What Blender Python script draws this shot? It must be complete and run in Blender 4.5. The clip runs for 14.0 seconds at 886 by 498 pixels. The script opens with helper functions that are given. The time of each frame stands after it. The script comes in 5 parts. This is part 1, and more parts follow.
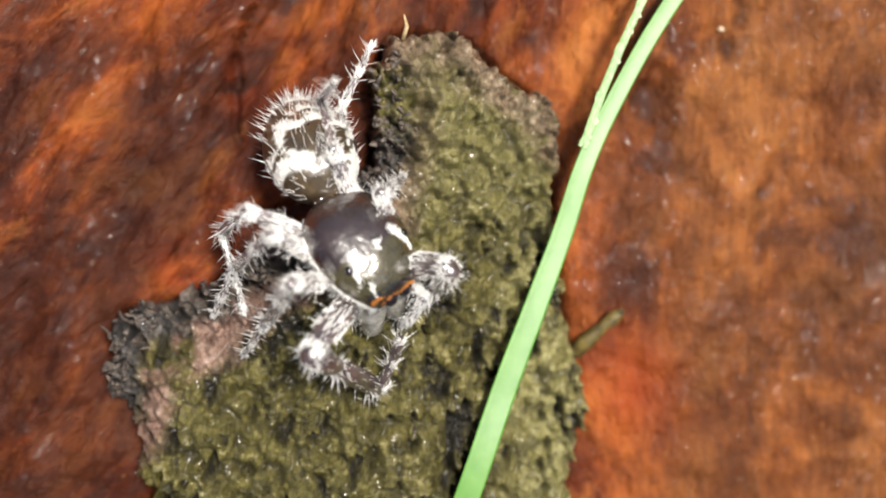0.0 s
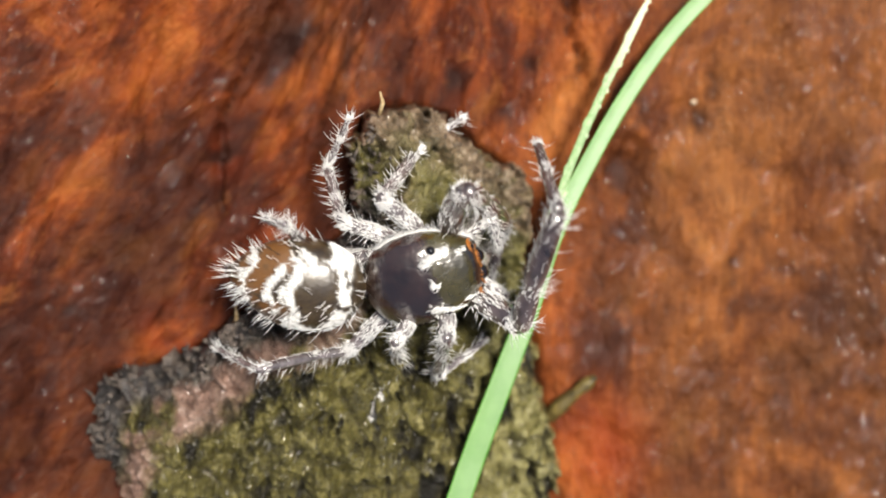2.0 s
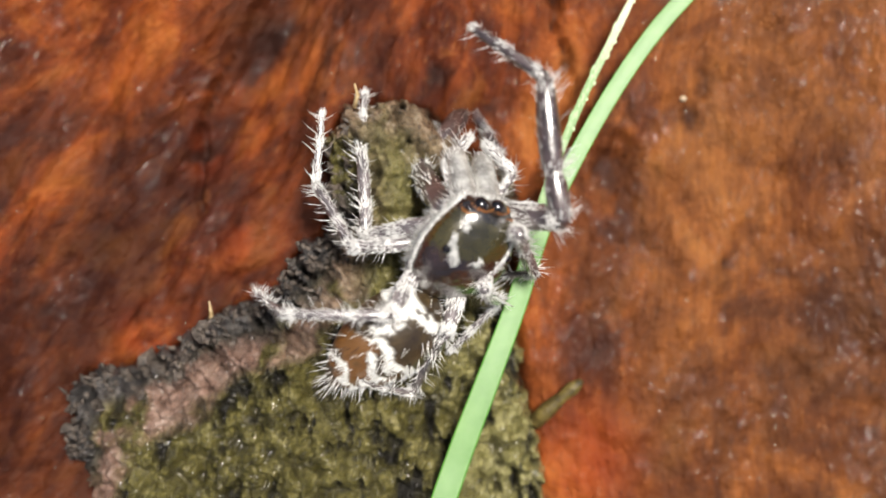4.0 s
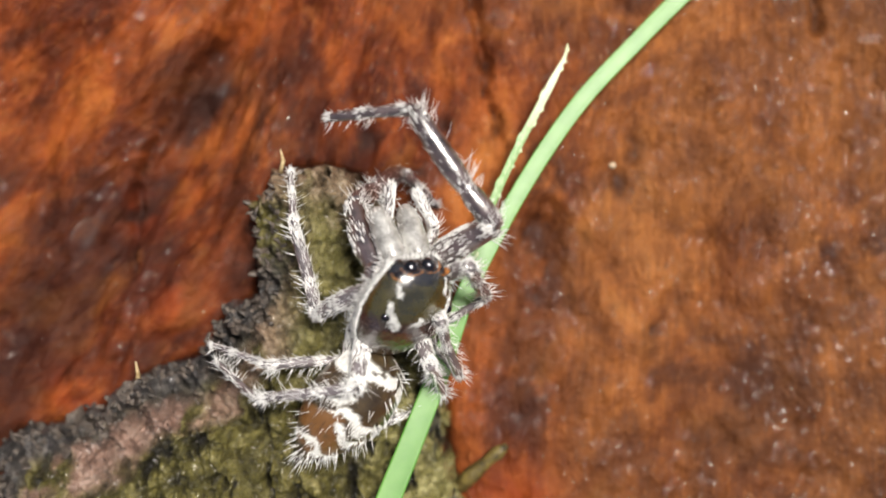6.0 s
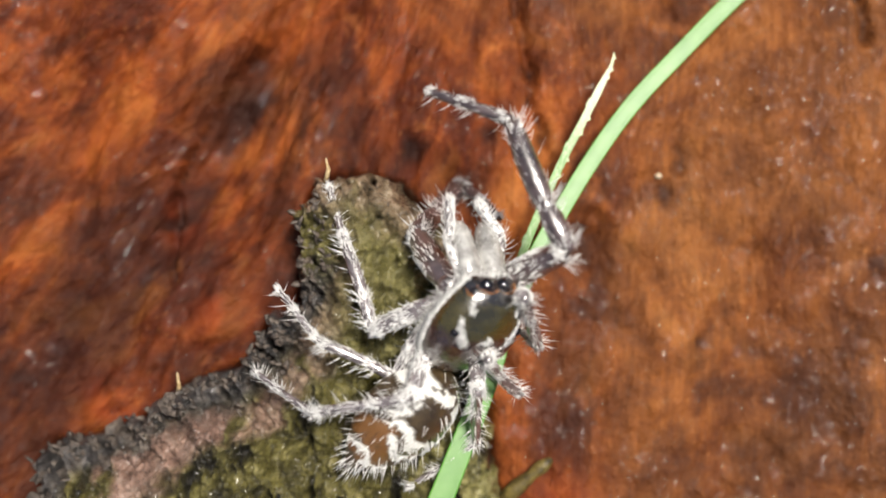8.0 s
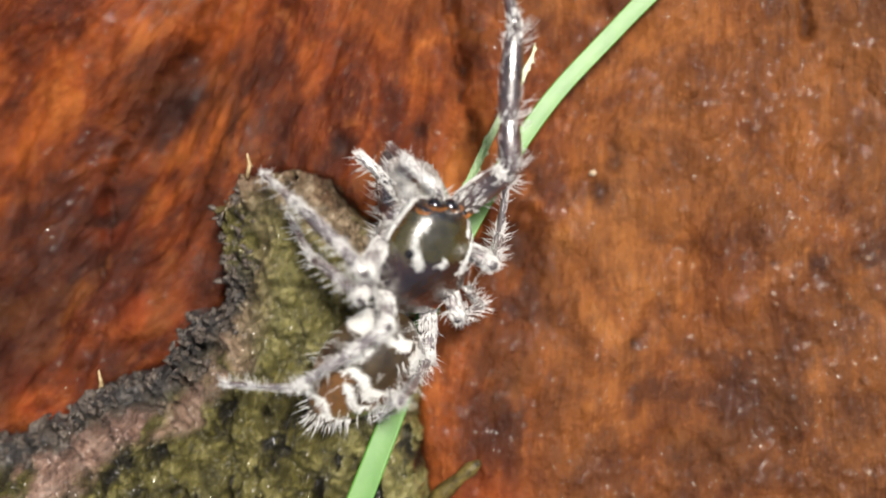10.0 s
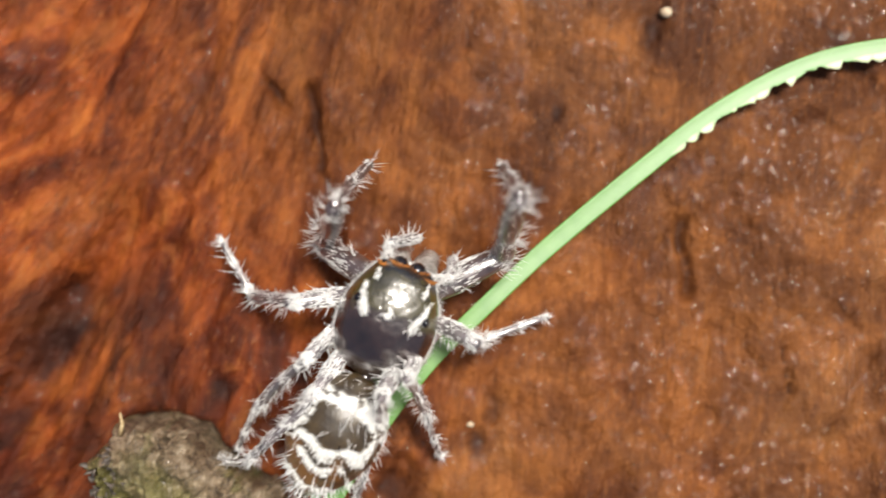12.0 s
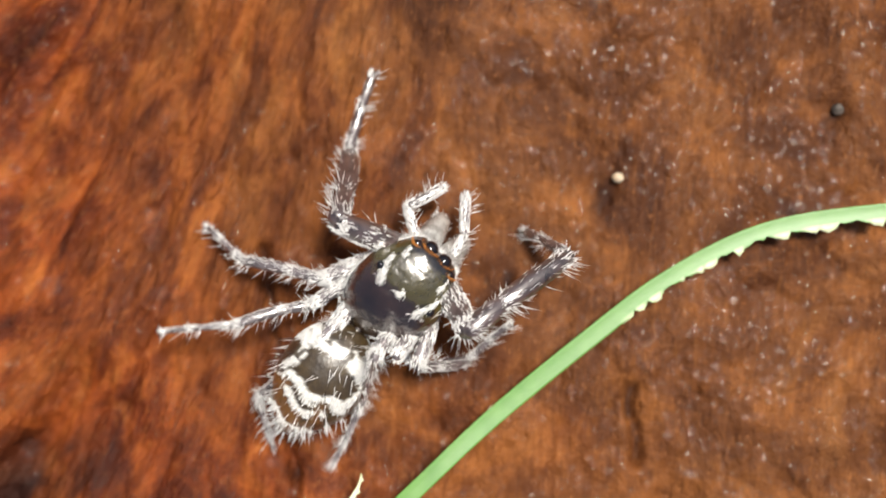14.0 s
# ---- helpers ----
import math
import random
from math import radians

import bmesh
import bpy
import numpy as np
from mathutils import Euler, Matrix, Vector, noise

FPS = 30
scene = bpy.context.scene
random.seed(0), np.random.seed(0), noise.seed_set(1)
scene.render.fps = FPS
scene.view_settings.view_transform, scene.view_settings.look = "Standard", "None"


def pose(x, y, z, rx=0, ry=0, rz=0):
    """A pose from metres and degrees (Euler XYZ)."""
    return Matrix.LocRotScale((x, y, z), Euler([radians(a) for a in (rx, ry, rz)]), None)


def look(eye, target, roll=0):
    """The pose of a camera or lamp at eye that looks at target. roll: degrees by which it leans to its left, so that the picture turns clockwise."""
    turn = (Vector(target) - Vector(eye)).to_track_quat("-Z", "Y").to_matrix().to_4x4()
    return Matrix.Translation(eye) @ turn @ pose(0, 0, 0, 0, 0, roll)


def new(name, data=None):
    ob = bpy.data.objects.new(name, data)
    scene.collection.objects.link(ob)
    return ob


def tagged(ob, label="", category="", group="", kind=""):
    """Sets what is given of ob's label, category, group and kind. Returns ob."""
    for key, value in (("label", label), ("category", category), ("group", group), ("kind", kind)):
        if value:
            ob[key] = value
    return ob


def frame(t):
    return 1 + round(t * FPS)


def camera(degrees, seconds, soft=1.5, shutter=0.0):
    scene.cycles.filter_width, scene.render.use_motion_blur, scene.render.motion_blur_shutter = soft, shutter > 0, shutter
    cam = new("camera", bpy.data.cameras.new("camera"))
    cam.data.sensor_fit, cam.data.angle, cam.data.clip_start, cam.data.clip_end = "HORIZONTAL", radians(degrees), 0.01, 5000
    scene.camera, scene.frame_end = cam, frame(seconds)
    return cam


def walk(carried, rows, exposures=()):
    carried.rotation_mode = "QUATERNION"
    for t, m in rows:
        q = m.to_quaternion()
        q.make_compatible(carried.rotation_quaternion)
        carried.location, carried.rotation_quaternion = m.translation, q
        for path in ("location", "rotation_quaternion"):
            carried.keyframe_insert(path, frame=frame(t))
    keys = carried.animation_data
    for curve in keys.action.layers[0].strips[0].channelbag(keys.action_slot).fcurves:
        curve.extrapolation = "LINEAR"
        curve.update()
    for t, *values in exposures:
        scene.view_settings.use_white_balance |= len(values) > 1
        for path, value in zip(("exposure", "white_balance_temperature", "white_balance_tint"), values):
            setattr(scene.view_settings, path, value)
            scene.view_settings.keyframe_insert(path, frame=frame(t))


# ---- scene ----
cam = camera(40, 14.0, soft=1.7, shutter=0.5)
MM = 0.001

# the camera's way, hand-held over the log
PATH = [
    (0.0, pose(-2.743 * MM, -5.036 * MM, 49.987 * MM, -4.49, -5.00, -1.52)),
    (0.5, pose(-1.949 * MM, -4.708 * MM, 50.165 * MM, -4.45, -4.48, -1.48)),
    (1.0, pose(-2.537 * MM, -2.337 * MM, 50.644 * MM, -4.34, -4.23, -1.26)),
    (1.5, pose(-3.545 * MM, -1.315 * MM, 51.238 * MM, -4.47, -4.76, -1.24)),
    (2.0, pose(-0.902 * MM, -2.974 * MM, 51.247 * MM, -3.63, -3.94, -1.19)),
    (2.2, pose(-1.108 * MM, -3.339 * MM, 51.026 * MM, -3.36, -3.76, -1.37)),
    (4.3, pose(3.663 * MM, -6.116 * MM, 50.341 * MM, -0.23, -0.37, -1.00)),
    (4.5, pose(4.117 * MM, -5.397 * MM, 50.589 * MM, -0.40, -0.34, -0.85)),
    (5.0, pose(4.334 * MM, -3.728 * MM, 51.074 * MM, -0.66, -0.64, -0.71)),
    (5.5, pose(5.246 * MM, -3.210 * MM, 51.397 * MM, -0.37, -0.28, -0.59)),
    (6.0, pose(6.515 * MM, -4.449 * MM, 50.732 * MM, 0.79, 0.25, -0.42)),
    (6.5, pose(5.976 * MM, -4.924 * MM, 50.442 * MM, 1.12, -0.28, -0.43)),
    (7.0, pose(5.235 * MM, -4.533 * MM, 50.306 * MM, 0.95, -0.17, -0.34)),
    (7.5, pose(4.632 * MM, -3.874 * MM, 50.320 * MM, 0.69, -0.44, -0.44)),
    (7.7, pose(4.528 * MM, -4.048 * MM, 50.295 * MM, 0.92, -0.23, -0.32)),
    (9.8, pose(9.014 * MM, -5.664 * MM, 49.006 * MM, 1.95, 2.46, 0.12)),
    (10.0, pose(9.162 * MM, -5.110 * MM, 49.156 * MM, 2.01, 2.11, 0.10)),
    (10.5, pose(9.122 * MM, -2.098 * MM, 48.967 * MM, 1.34, 1.39, 0.63)),
    (11.0, pose(11.586 * MM, 1.807 * MM, 49.282 * MM, 0.86, 2.43, 0.92)),
    (11.5, pose(11.148 * MM, 4.421 * MM, 49.435 * MM, 0.17, 1.42, 1.44)),
    (12.0, pose(13.349 * MM, 6.520 * MM, 49.514 * MM, 0.37, 1.48, 1.82)),
    (12.5, pose(14.816 * MM, 6.783 * MM, 49.862 * MM, 0.85, 1.99, 1.89)),
    (13.0, pose(16.050 * MM, 6.331 * MM, 49.386 * MM, 1.15, 2.44, 1.85)),
    (13.5, pose(15.768 * MM, 7.516 * MM, 49.044 * MM, 0.84, 2.41, 2.08)),
    (13.6, pose(15.711 * MM, 7.864 * MM, 49.079 * MM, 0.84, 2.36, 2.10)),
    (13.7, pose(15.588 * MM, 9.005 * MM, 49.192 * MM, 0.82, 2.22, 2.14)),
    (13.8, pose(15.522 * MM, 10.135 * MM, 49.295 * MM, 0.80, 2.10, 2.18)),
    (13.9, pose(15.344 * MM, 11.590 * MM, 49.455 * MM, 0.78, 1.85, 2.25)),
    (13.967, pose(15.226 * MM, 12.900 * MM, 49.590 * MM, 0.75, 1.59, 2.31)),
    (14.0, pose(15.222 * MM, 12.950 * MM, 49.594 * MM, 0.75, 1.58, 2.31)),
]
walk(cam, PATH, ((0.0, 0.22), (0.5, 0.20), (1.5, 0.10), (2.2, 0.05), (4.3, 0.0), (14.0, 0.0)))
cam.data.dof.use_dof = True
cam.data.dof.focus_distance = 46.3 * MM
cam.data.dof.aperture_fstop = 27

# ---- light ----
SUN_AZ, SUN_EL = 50, 71        # degrees from +x towards +y, degrees over the ground
sun_dir = Vector((math.cos(radians(SUN_AZ)) * math.cos(radians(SUN_EL)), math.sin(radians(SUN_AZ)) * math.cos(radians(SUN_EL)), math.sin(radians(SUN_EL))))
world = bpy.data.worlds.new("sky")
scene.world = world
world.use_nodes = True
wn, wl = world.node_tree.nodes, world.node_tree.links
sky = wn.new("ShaderNodeTexSky")
sky.sky_type = 'NISHITA'
sky.sun_disc = False
sky.air_density, sky.dust_density, sky.ozone_density = 0.8, 5.0, 0.4
sky.sun_elevation = radians(SUN_EL)
sky.sun_rotation = radians(90 - SUN_AZ)
wl.new(sky.outputs[0], wn["Background"].inputs[0])
wn["Background"].inputs[1].default_value = 0.058
sun = new("sun", bpy.data.lights.new("sun", 'SUN'))
sun.data.energy = 5.0
sun.data.angle = radians(13.0)
sun.data.color = (1.0, 0.95, 0.87)
sun.matrix_world = look(sun_dir, (0, 0, 0))

# ---- materials ----
class Mat:
    """A node material with short ways to add nodes; positions in millimetres."""

    def __init__(self, name, **values):
        self.mat = bpy.data.materials.new(name)
        self.mat.use_nodes = True
        self.n, self.l = self.mat.node_tree.nodes, self.mat.node_tree.links
        self.b = self.n["Principled BSDF"]
        coords = self.n.new("ShaderNodeTexCoord")
        mm = self.n.new("ShaderNodeVectorMath")
        mm.operation = 'SCALE'
        mm.inputs[3].default_value = 1000
        self.l.new(coords.outputs["Object"], mm.inputs[0])
        self.p = mm.outputs[0]
        for key, value in values.items():
            self.set(key.replace("_", " "), value)

    def set(self, key, value):
        socket = self.b.inputs[key]
        if hasattr(value, "is_output"):
            self.l.new(value, socket)
        else:
            socket.default_value = value

    def stretched(self, x, y, z):
        m = self.n.new("ShaderNodeVectorMath")
        m.operation = 'MULTIPLY'
        m.inputs[1].default_value = (x, y, z)
        self.l.new(self.p, m.inputs[0])
        return m.outputs[0]

    def noise(self, scale, detail=4, rough=0.55, at=None, warp=0.0):
        t = self.n.new("ShaderNodeTexNoise")
        t.inputs["Scale"].default_value, t.inputs["Detail"].default_value, t.inputs["Roughness"].default_value = scale, detail, rough
        t.inputs["Distortion"].default_value = warp
        self.l.new(at or self.p, t.inputs["Vector"])
        return t.outputs[0]

    def cells(self, scale, at=None):
        t = self.n.new("ShaderNodeTexVoronoi")
        t.inputs["Scale"].default_value = scale
        self.l.new(at or self.p, t.inputs["Vector"])
        return t.outputs["Distance"]

    def ramp(self, fac, *stops):
        r = self.n.new("ShaderNodeValToRGB")
        e = r.color_ramp.elements
        while len(e) < len(stops):
            e.new(0.5)
        for el, (at, col) in zip(e, stops):
            el.position, el.color = at, (*col, 1) if len(col) == 3 else col
        self.l.new(fac, r.inputs[0])
        return r.outputs[0]

    def span(self, fac, a, b, lo=0.0, hi=1.0):
        r = self.n.new("ShaderNodeMapRange")
        for k, v in zip((1, 2, 3, 4), (a, b, lo, hi)):
            r.inputs[k].default_value = v
        self.l.new(fac, r.inputs[0])
        return r.outputs[0]

    def mix(self, fac, a, b, how='MIX'):
        m = self.n.new("ShaderNodeMix")
        m.data_type, m.blend_type = 'RGBA', how
        for socket, v in ((m.inputs[0], fac), (m.inputs[6], a), (m.inputs[7], b)):
            if hasattr(v, "is_output"):
                self.l.new(v, socket)
            else:
                socket.default_value = v if isinstance(v, float) else (*v, 1)
        return m.outputs[2]

    def calc(self, how, a, b):
        m = self.n.new("ShaderNodeMath")
        m.operation = how
        for socket, v in zip(m.inputs, (a, b)):
            if hasattr(v, "is_output"):
                self.l.new(v, socket)
            else:
                socket.default_value = v
        return m.outputs[0]

    def attr(self, name):
        a = self.n.new("ShaderNodeAttribute")
        a.attribute_name = name
        return a.outputs["Fac"]

    def axis(self, k):
        s = self.n.new("ShaderNodeSeparateXYZ")
        self.l.new(self.p, s.inputs[0])
        return s.outputs[k]

    def film(self, weight, rough, *pairs):
        """A wet film with ripples of its own."""
        self.set("Coat Weight", weight)
        self.set("Coat Roughness", rough)
        self.bump(*pairs, socket="Coat Normal")

    def bump(self, *pairs, socket="Normal"):
        last = None
        for height, strength, depth in pairs:
            b = self.n.new("ShaderNodeBump")
            b.inputs["Strength"].default_value, b.inputs["Distance"].default_value = strength, depth * MM
            self.l.new(height, b.inputs["Height"])
            if last:
                self.l.new(last, b.inputs["Normal"])
            last = b.outputs[0]
        self.l.new(last, self.b.inputs[socket])


def wood_material():
    m = Mat("wet_red_wood")
    comb = m.n.new("ShaderNodeCombineXYZ")      # across and along the grain
    m.l.new(m.attr("grain_u"), comb.inputs[0])
    m.l.new(m.attr("grain_v"), comb.inputs[1])
    m.p = comb.outputs[0]
    fibre = m.noise(0.8, 6, 0.55, m.stretched(1.3, 0.32, 1), 0.7)
    blot = m.noise(0.17, 7, 0.66, m.stretched(1.15, 0.85, 1), 0.9)
    fine = m.noise(4.5, 4, 0.6, m.stretched(1.0, 0.5, 1))
    mottle = m.noise(0.42, 7, 0.66, m.stretched(0.9, 1.0, 1), 0.5)
    red = m.ramp(blot, (0.28, (0.028, 0.007, 0.004)), (0.43, (0.135, 0.024, 0.006)), (0.57, (0.34, 0.072, 0.013)), (0.76, (0.58, 0.18, 0.035)))
    brown = m.ramp(blot, (0.28, (0.055, 0.018, 0.008)), (0.44, (0.190, 0.053, 0.014)), (0.58, (0.33, 0.106, 0.025)), (0.8, (0.50, 0.20, 0.054)))
    side = m.calc('ADD', m.attr("east"), m.span(m.noise(0.1, 3), 0.2, 0.8, -9, 9))
    umber = m.ramp(blot, (0.28, (0.050, 0.017, 0.007)), (0.44, (0.124, 0.042, 0.013)), (0.58, (0.205, 0.074, 0.022)), (0.8, (0.35, 0.142, 0.042)))
    side = m.calc('ADD', side, m.span(m.axis(1), 4, 12, 0, 8))
    col = m.mix(m.span(side, 2, 15), red, brown)
    col = m.mix(m.span(side, 12, 23), col, umber)
    col = m.mix(m.calc('MULTIPLY', m.span(fibre, 0.36, 0.62, 0.12, 0.0), m.span(side, -2, 14, 1.0, 0.35)), col, (0.05, 0.013, 0.005))
    col = m.mix(m.calc('MULTIPLY', m.span(mottle, 0.32, 0.56, 0.9, 0.0), m.span(side, -2, 12, 0.9, 0.62)), col, (0.035, 0.010, 0.005))
    col = m.mix(m.calc('MULTIPLY', m.span(mottle, 0.52, 0.70, 0.0, 0.42), m.span(side, 0, 12, 1.0, 0.55)), col, (0.58, 0.20, 0.045))
    col = m.mix(m.span(fine, 0.58, 0.75, 0.0, 0.4), col, (0.52, 0.21, 0.07))
    streak = m.noise(2.6, 5, 0.6, m.stretched(1.5, 0.22, 1), 0.4)
    straight = m.span(side, -2, 12, 0.4, 1.0)
    col = m.mix(m.calc('MULTIPLY', m.span(streak, 0.34, 0.52, 0.28, 0.0), straight), col, (0.040, 0.011, 0.005))
    col = m.mix(m.calc('MULTIPLY', m.span(streak, 0.58, 0.76, 0.0, 0.22), straight), col, (0.56, 0.22, 0.06))
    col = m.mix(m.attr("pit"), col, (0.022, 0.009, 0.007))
    col = m.mix(m.attr("ember"), col, (0.38, 0.055, 0.011))
    m.set("Base Color", col)
    m.set("Roughness", m.span(m.noise(1.3, 5, 0.65), 0.3, 0.7, 0.40, 0.6))
    m.set("Specular IOR Level", 0.15)
    m.bump((m.noise(0.6, 8, 0.6, m.stretched(1.1, 0.8, 1)), 1.0, 0.6), (m.cells(2.2, m.stretched(1.3, 0.6, 1)), 0.5, 0.12), (m.noise(6, 4, 0.65), 0.7, 0.08))
    pools = m.span(m.calc('ADD', m.noise(0.25, 4, 0.6), m.span(m.attr("east"), 13, 24, -0.02, 0.08)), 0.43, 0.58, 0.12, 1.0)
    wet = m.calc('MULTIPLY', m.span(m.noise(3.2, 4, 0.65, m.stretched(1.2, 0.8, 1)), 0.52, 0.59, 0.03, 1.0), pools)
    m.set("Coat IOR", 1.42)
    m.film(wet, 0.07, (m.noise(2.9, 3, 0.55, m.stretched(1.2, 0.8, 1)), 1.0, 0.17))
    return m.mat


def bark_material():
    m = Mat("mossy_charred_bark")
    grain = m.noise(1.3, 7, 0.66)
    small = m.noise(9.0, 4, 0.6)
    moss = m.ramp(grain, (0.3, (0.022, 0.019, 0.005)), (0.44, (0.084, 0.072, 0.016)), (0.57, (0.185, 0.160, 0.043)), (0.72, (0.40, 0.35, 0.15)))
    char = m.ramp(grain, (0.3, (0.014, 0.013, 0.013)), (0.5, (0.075, 0.070, 0.070)), (0.72, (0.24, 0.21, 0.19)))
    pink = m.ramp(m.noise(1.2, 7, 0.68), (0.28, (0.05, 0.030, 0.022)), (0.40, (0.19, 0.110, 0.080)), (0.52, (0.38, 0.235, 0.18)), (0.68, (0.58, 0.42, 0.34)))
    grey = m.ramp(m.noise(1.7, 7, 0.7), (0.3, (0.075, 0.066, 0.018)), (0.45, (0.25, 0.225, 0.070)), (0.64, (0.46, 0.42, 0.19)))
    col = m.mix(m.attr("grey"), moss, grey)
    brown = m.ramp(m.noise(1.5, 7, 0.7), (0.30, (0.028, 0.020, 0.012)), (0.43, (0.15, 0.100, 0.060)), (0.54, (0.38, 0.275, 0.175)), (0.67, (0.68, 0.55, 0.40)))
    col = m.mix(m.attr("pink"), col, m.mix(m.span(m.axis(0), -3.5, 0.5), pink, brown))
    col = m.mix(m.attr("char"), col, char)
    # dark bark between moss grains, with crevice shade painted in as near-black
    col = m.mix(m.attr("hole_and_shade"), col, (0.012, 0.010, 0.006))
    m.set("Base Color", col)
    m.set("Roughness", m.span(small, 0.3, 0.7, 0.16, 0.55))
    m.bump((m.noise(5.5, 7, 0.66), 1.0, 0.22), (m.cells(6.0), 0.5, 0.08))
    m.film(m.span(m.noise(2.2, 4, 0.65), 0.46, 0.56, 0.15, 1.0), 0.15, (m.noise(2.4, 3, 0.5), 1.0, 0.08))
    return m.mat


def blade_material():
    m = Mat("green_blade", Roughness=0.42, Coat_Weight=0.5, Coat_Roughness=0.45, Subsurface_Weight=0.12)
    vein = m.noise(1.0, 3, 0.5)
    across = m.attr("across")
    stripe = m.n.new("ShaderNodeTexWave")
    stripe.inputs["Scale"].default_value = 3.2
    comb = m.n.new("ShaderNodeCombineXYZ")
    m.l.new(across, comb.inputs[0])
    m.l.new(comb.outputs[0], stripe.inputs["Vector"])
    col = m.ramp(vein, (0.3, (0.072, 0.240, 0.018)), (0.7, (0.125, 0.31, 0.045)))
    col = m.mix(m.span(stripe.outputs["Fac"], 0.2, 0.9, 0.0, 0.05), col, (0.42, 0.60, 0.28))
    col = m.mix(m.span(m.axis(0), 13, 27, 0.0, 0.40), col, (0.22, 0.40, 0.15))
    col = m.mix(m.attr("torn"), col, (0.76, 0.82, 0.52))
    m.set("Base Color", col)
    m.set("Subsurface Radius", (0.0003, 0.0006, 0.0002))
    m.bump((stripe.outputs["Fac"], 0.15, 0.012), (m.noise(6, 3), 0.2, 0.02))
    return m.mat


def plain(name, lo, hi, rough, scale=3.0, bump=0.02, **values):
    """A surface that varies between two colours."""
    m = Mat(name, **values)
    m.set("Base Color", m.ramp(m.noise(scale, 5, 0.6), (0.32, lo), (0.68, hi)))
    m.set("Roughness", m.span(m.noise(scale * 2.3, 3), 0.3, 0.7, rough * 0.75, rough * 1.3))
    m.bump((m.noise(scale * 4, 4, 0.6), 0.5, bump))
    return m.mat


def carapace_material():
    m = Mat("glossy_dark_carapace", Specular_IOR_Level=0.5)
    n = m.noise(0.9, 5, 0.6)
    back = m.ramp(n, (0.3, (0.012, 0.006, 0.005)), (0.7, (0.045, 0.022, 0.017)))
    head = m.ramp(n, (0.3, (0.024, 0.020, 0.004)), (0.7, (0.080, 0.064, 0.011)))
    front = m.calc('ADD', m.axis(0), m.span(m.noise(1.6, 4, 0.6), 0.3, 0.7, -0.35, 0.35))
    col = m.mix(m.span(front, 0.1, 0.45), back, head)
    m.set("Base Color", m.mix(m.span(front, 1.55, 1.75), col, (0.008, 0.006, 0.005)))
    m.set("Roughness", m.span(m.noise(4, 4), 0.3, 0.7, 0.22, 0.4))
    m.bump((m.noise(1.1, 3), 0.5, 0.16), (m.noise(14, 3), 0.15, 0.01))
    m.set("Coat IOR", 2.4)
    m.film(1.0, 0.21, (m.noise(0.9, 3, 0.5), 0.7, 0.20), (m.noise(3.2, 3, 0.5), 0.6, 0.06))
    return m.mat


def leg_material(name, lo, hi):
    """Shiny dark skin with fine ridges along the limb."""
    m = Mat(name, Roughness=0.34, Specular_IOR_Level=0.6)
    m.set("Base Color", m.ramp(m.noise(1.4, 5, 0.6), (0.32, lo), (0.68, hi)))
    ridges = m.noise(5.5, 3, 0.55, m.stretched(0.14, 1, 1))
    m.bump((ridges, 1.0, 0.03), (m.noise(7, 4, 0.6), 0.5, 0.015))
    m.set("Coat IOR", 2.5)
    m.film(1.0, 0.22, (ridges, 0.8, 0.035), (m.noise(3.0, 3, 0.5), 0.5, 0.03))
    return m.mat


def abdomen_material():
    m = Mat("brown_abdomen", Roughness=0.36, Specular_IOR_Level=0.7, Coat_Weight=0.7, Coat_Roughness=0.32, Coat_IOR=1.8)
    n = m.noise(1.6, 5, 0.6)
    col = m.ramp(n, (0.3, (0.022, 0.013, 0.007)), (0.55, (0.062, 0.040, 0.016)), (0.75, (0.13, 0.085, 0.032)))
    col = m.mix(m.attr("rust"), col, (0.22, 0.095, 0.022))
    col = m.mix(m.attr("pale"), col, (0.86, 0.85, 0.80))
    m.set("Base Color", col)
    m.bump((m.noise(8, 4), 0.5, 0.04), (m.noise(2, 4), 0.3, 0.08))
    return m.mat


WOOD, BARK, BLADE = wood_material(), bark_material(), blade_material()
CARAPACE, ABDOMEN = carapace_material(), abdomen_material()
LEG = leg_material("dark_leg", (0.018, 0.011, 0.010), (0.130, 0.090, 0.088))
# silvery gloss painted in as a paler base colour, all limbs but I
LEG_SHEEN = leg_material("painted_sheen_leg", (0.030, 0.022, 0.022), (0.260, 0.220, 0.225))
HAIR = plain("white_hair", (0.82, 0.81, 0.79), (0.97, 0.96, 0.94), 0.35, 4.0, 0.005)
DARK_HAIR = plain("dark_bristle", (0.02, 0.014, 0.012), (0.09, 0.06, 0.05), 0.3, 4.0, 0.005)
CREAM = plain("cream_scales", (0.84, 0.84, 0.81), (0.97, 0.96, 0.94), 0.4, 5.0, 0.02)
RUST = plain("rust_scales", (0.32, 0.10, 0.015), (0.58, 0.22, 0.035), 0.5, 5.0, 0.02)
JAW = plain("pale_jaw", (0.14, 0.13, 0.12), (0.62, 0.61, 0.58), 0.26, 1.6, 0.06, Coat_Weight=1.0, Coat_Roughness=0.2, Coat_IOR=2.0)
EYE = plain("black_eye", (0.004, 0.004, 0.006), (0.012, 0.010, 0.014), 0.05, 2.0, 0.0, Coat_Weight=1.0)
STRAW = plain("straw_fibre", (0.38, 0.25, 0.11), (0.72, 0.58, 0.34), 0.5, 4.0)
SPLINTER = plain("grey_splinter", (0.018, 0.016, 0.015), (0.17, 0.135, 0.11), 0.55, 2.5)
GRIT = plain("pale_grit", (0.42, 0.28, 0.16), (0.80, 0.70, 0.52), 0.4, 3.0)
